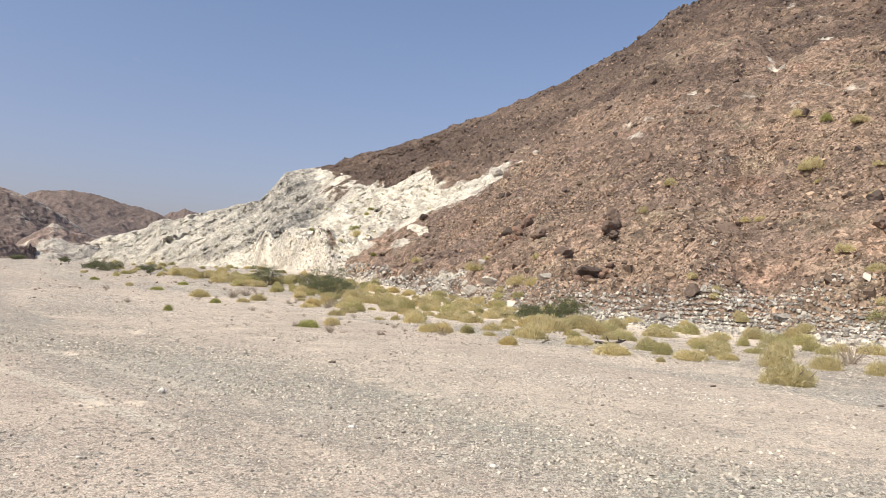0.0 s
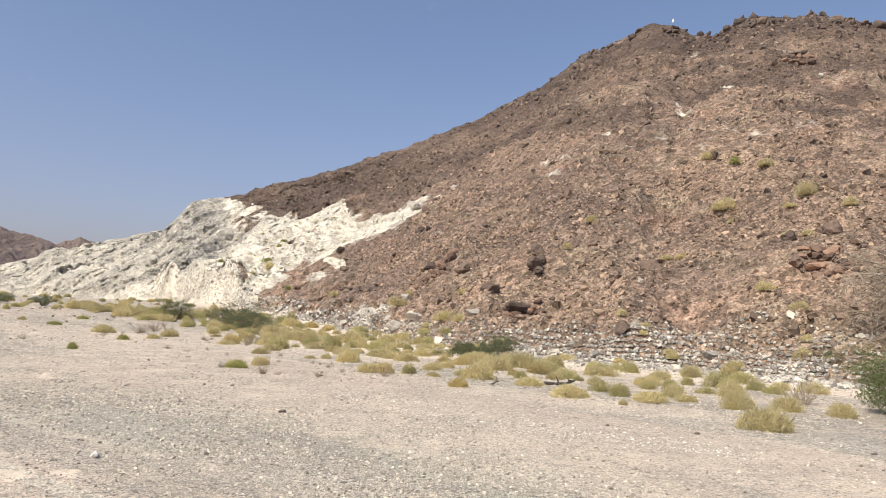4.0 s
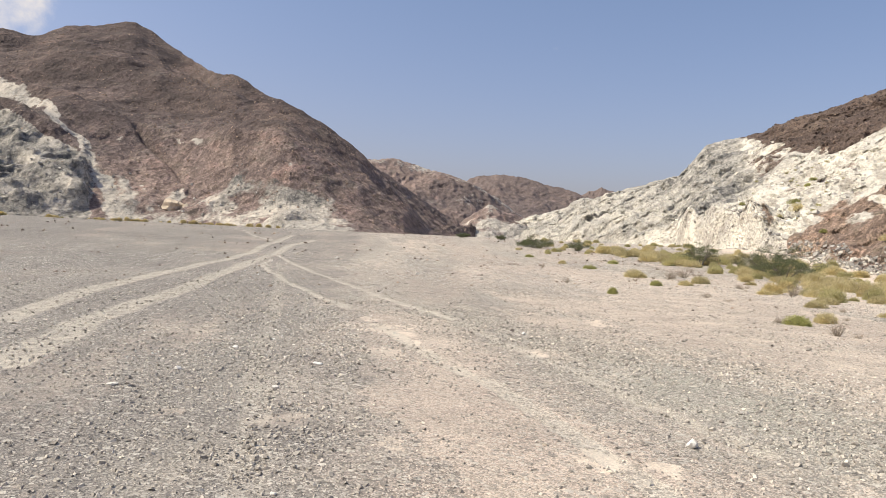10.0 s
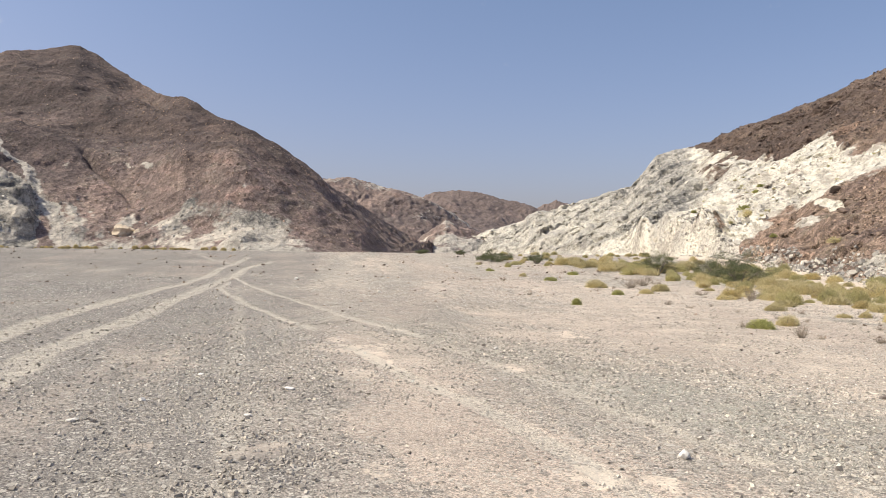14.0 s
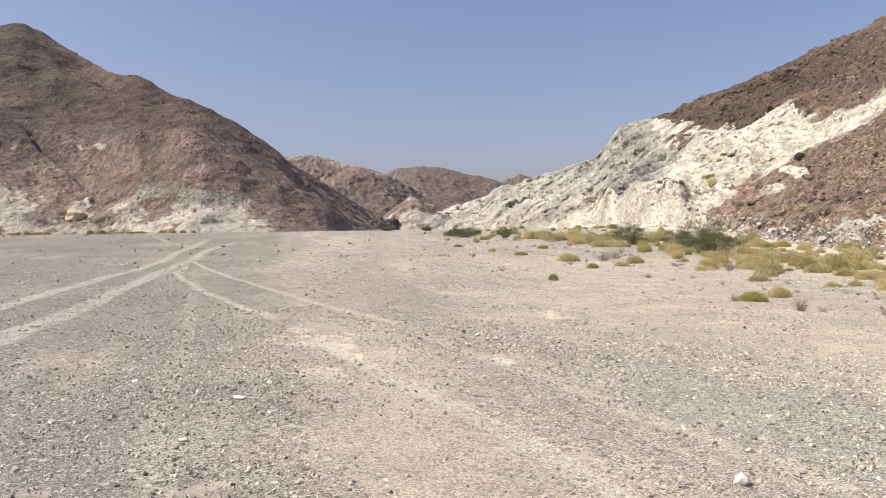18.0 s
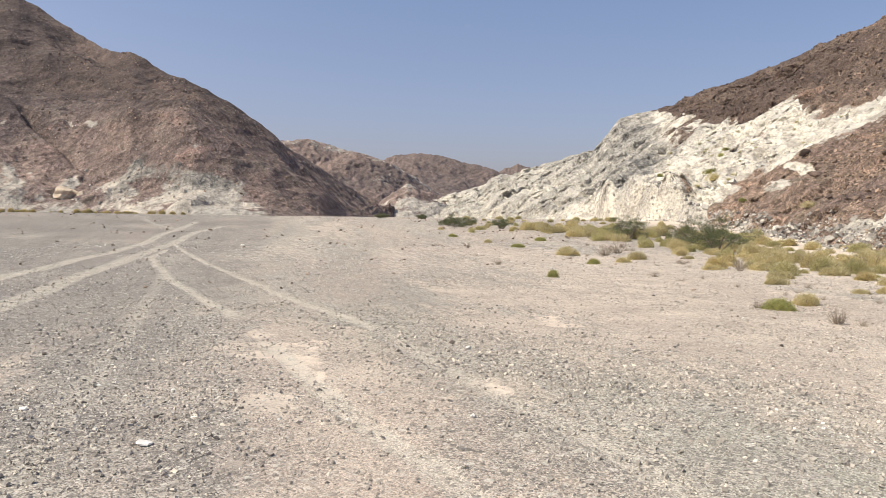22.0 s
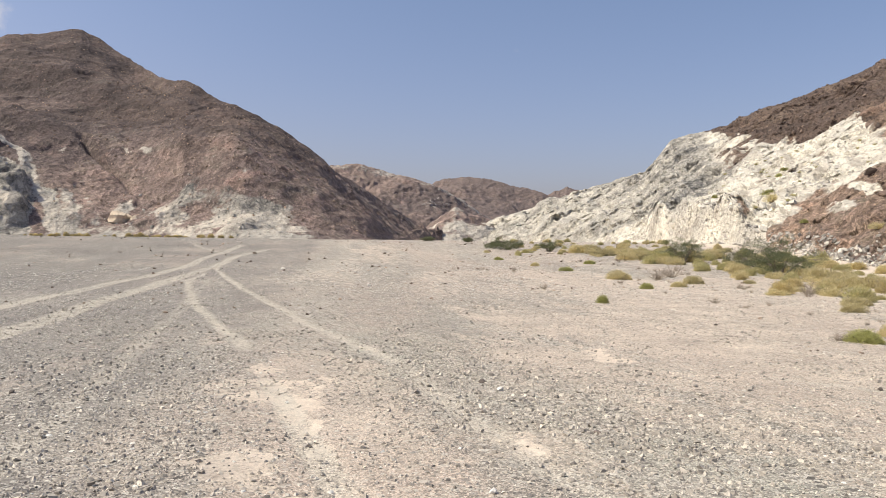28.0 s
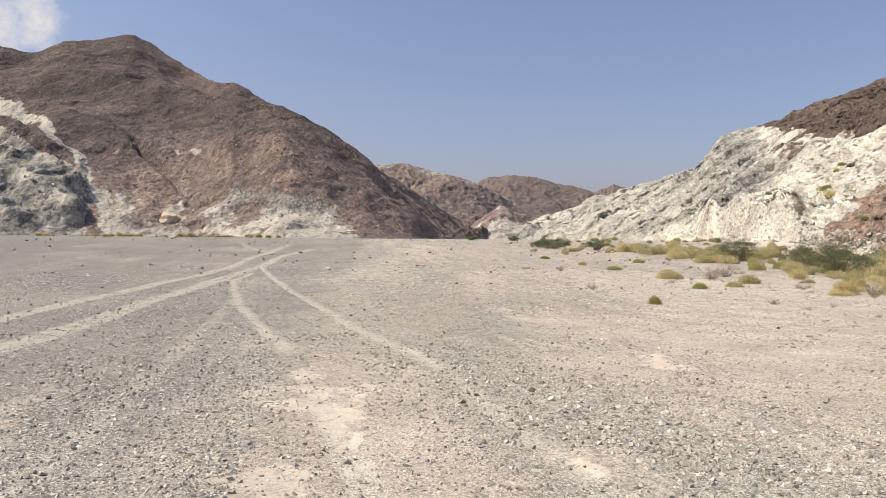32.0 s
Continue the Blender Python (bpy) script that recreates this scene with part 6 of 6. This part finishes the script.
# small dry tufts on the open gravel before the belt
for _ in range(46):
    y = belt.uniform(19, 62)
    x = np.interp(y, [14, 19, 26, 40, 52, 66], [6.5, -0.5, -4.5, -11.5, -20.0, -32.0]) - abs(belt.normal(0, 3.0)) - 0.5
    DRY.append((x, y, belt.uniform(0.2, 0.5)))

plant([tussock("shrub", 200 + k, TUFT_YELLOW, 4400, 0.46, 10) for k in range(5)], [(x, y, wide * 1.18) for x, y, wide in YELLOW], "yellow-green broom-like shrub on the gravel", "shrub", "yellow shrubs on the wash", 21)
plant([tussock("shrub", 220 + k, TUFT_GREEN, 3600, 0.5, 10) for k in range(3)], GREEN, "dense green cushion shrub on the gravel", "shrub", "green shrubs on the wash", 22)
plant([tussock("shrub", 240 + k, TUFT_OLIVE, 2800, 0.6, 40) for k in range(3)], OLIVE, "dull olive shrub with dry tips beside the wash", "shrub", "olive shrubs on the wash", 23)
plant([tussock("grass_tussock", 260 + k, TUFT_STRAW, 3600, 0.5, 60) for k in range(2)], STRAW, "dried straw-coloured grass tussock on the gravel", "grass", "dry tussocks on the wash", 24)
plant([dry_shrub("dry_shrub", 280 + k, TWIG) for k in range(3)], DRY, "leafless grey-brown dry shrub on the gravel", "shrub", "dry shrubs on the wash", 25, 0.9)
plant([tussock("shrub", 300 + k, TUFT_YELLOW, 2600, 0.62, 60) for k in range(3)], SLOPE_YELLOW, "yellow-green shrub growing among the slope rocks", "shrub", "shrubs on the slope", 26)
plant([tussock("shrub", 310 + k, TUFT_GREEN, 2600, 0.62, 40) for k in range(2)], SLOPE_GREEN, "green shrub growing on the pale slope", "shrub", "shrubs on the slope", 27)

w = (r_pale > 0.85) * step(0.42, 0.45, RS) * step(0.57, 0.55, RS) * (RV > 0.06) * (RV < 0.5)
plant([tussock("shrub", 330 + k, TUFT_OLIVE, 900, 0.6, 60) for k in range(2)], [(p[0], p[1], belt.uniform(0.45, 1.1)) for p in spots_on(RP, w, 60, belt)], "low grey-green shrub on the white rock slope", "shrub", "shrubs on the white rock", 28)

# low acacias and the large growth at the slope foot
ACACIAS = [(-20.2, 56.6, 3.0, 2.0), (-14.3, 52.0, 4.4, 2.1), (-12.4, 47.4, 3.4, 1.7), (-37.8, 63.3, 3.3, 1.1), (-34.0, 63.8, 1.7, 1.1), (0.7, 30.2, 2.0, 0.8), (2.0, 31.6, 1.6, 1.1), (-55.4, 74.9, 1.2, 0.6), (-57.6, 78.8, 1.3, 0.6), (-50.3, 75.9, 1.2, 0.7), (-39.9, 64.6, 2.0, 0.8)]
for k, (x, y, wide, tall) in enumerate(ACACIAS):
    tree = bushy_tree("acacia", 400 + k, wide, tall, LEAF_GREEN, int(2900 * wide), 8, 0.22 if k < 3 else 0.12, 0.05, 48, 0.18)
    tree.matrix_basis = pose(x, y, rest_height(x, y) - 0.02)
    tagged(tree, "low dark green acacia spreading over the wash edge", "tree", "acacias along the wash")

bush = bushy_tree("green_bush", 450, 3.5, 1.7, LEAF_BRIGHT, 62000, 16, 0.04, 0.042, 210, 0.16, 0.075, 0.05)
bush.matrix_basis = pose(9.4, 15.2, rest_height(9.4, 15.2) - 0.03)
tagged(bush, "large feathery bright green bush at the slope foot", "bush")
thicket = bare_tree("bare_tree", 460, 5.4, 3.6)
thicket.matrix_basis = pose(15.9, 26.2, rest_height(15.9, 26.2) - 0.1)
tagged(thicket, "leafless grey tree with tangled drooping twigs", "tree")


def dead_branch(name, seed, size, wood):
    rng = np.random.default_rng(seed)
    thing = new(name)
    p = bent(rng, (-0.5 * size, 0, 0.03), (0.5 * size, 0.1 * size, 0.14 * size), 7, 0.3, 0.1)
    part("log", faces_mesh("log", *tube(p, np.linspace(0.06, 0.025, 7) * size, 7), wood, True), thing)
    for k in (2, 4, 5):
        q = p[k] + rng.normal(0, 0.12, 3) * size + [0, 0, 0.18 * size]
        part("stub", faces_mesh("stub", *tube(bent(rng, p[k], q, 4), np.linspace(0.03, 0.008, 4) * size, 5), wood, True), thing)
    return thing


for x, y, size, turn, wood, label in ((2.5, 20.0, 0.85, 10, TWIG_DARK, "charred black branch lying between the shrubs"), (0.8, 19.3, 0.45, 60, BARK, "short grey dead branch on the gravel")):
    log = dead_branch("dead_branch", int(size * 100), size, wood)
    log.matrix_basis = pose(x, y, rest_height(x, y), 0, 0, turn)
    tagged(log, label, "branch")


# ---- the day moon, a half disc far over the crest ----
m = Nodes("pale_day_moon")
m.put((0.93, 0.95, 1.0), m.bsdf.inputs["Emission Color"])
m.bsdf.inputs["Emission Strength"].default_value = 0.75
m.put((0.0, 0.0, 0.0), m.bsdf.inputs["Base Color"])
rim = [(math.sin(a), math.cos(a), 0.0) for a in np.linspace(0, math.pi, 13)]
rim = rim + [(-0.12 * math.sin(a), math.cos(a), 0.0) for a in np.linspace(math.pi, 0, 13)[1:-1]]
disc = faces_mesh("moon", np.array(rim) * 6.0, np.array([[0, k + 1, k] for k in range(1, len(rim) - 1)]), m.mat)
moon = new("moon", disc)
moon.matrix_basis = look((724, 2295, 987.5), (-2.4, 3.0, 1.6), 200)
tagged(moon, "pale half moon in the daytime sky", "moon", kind="structure")
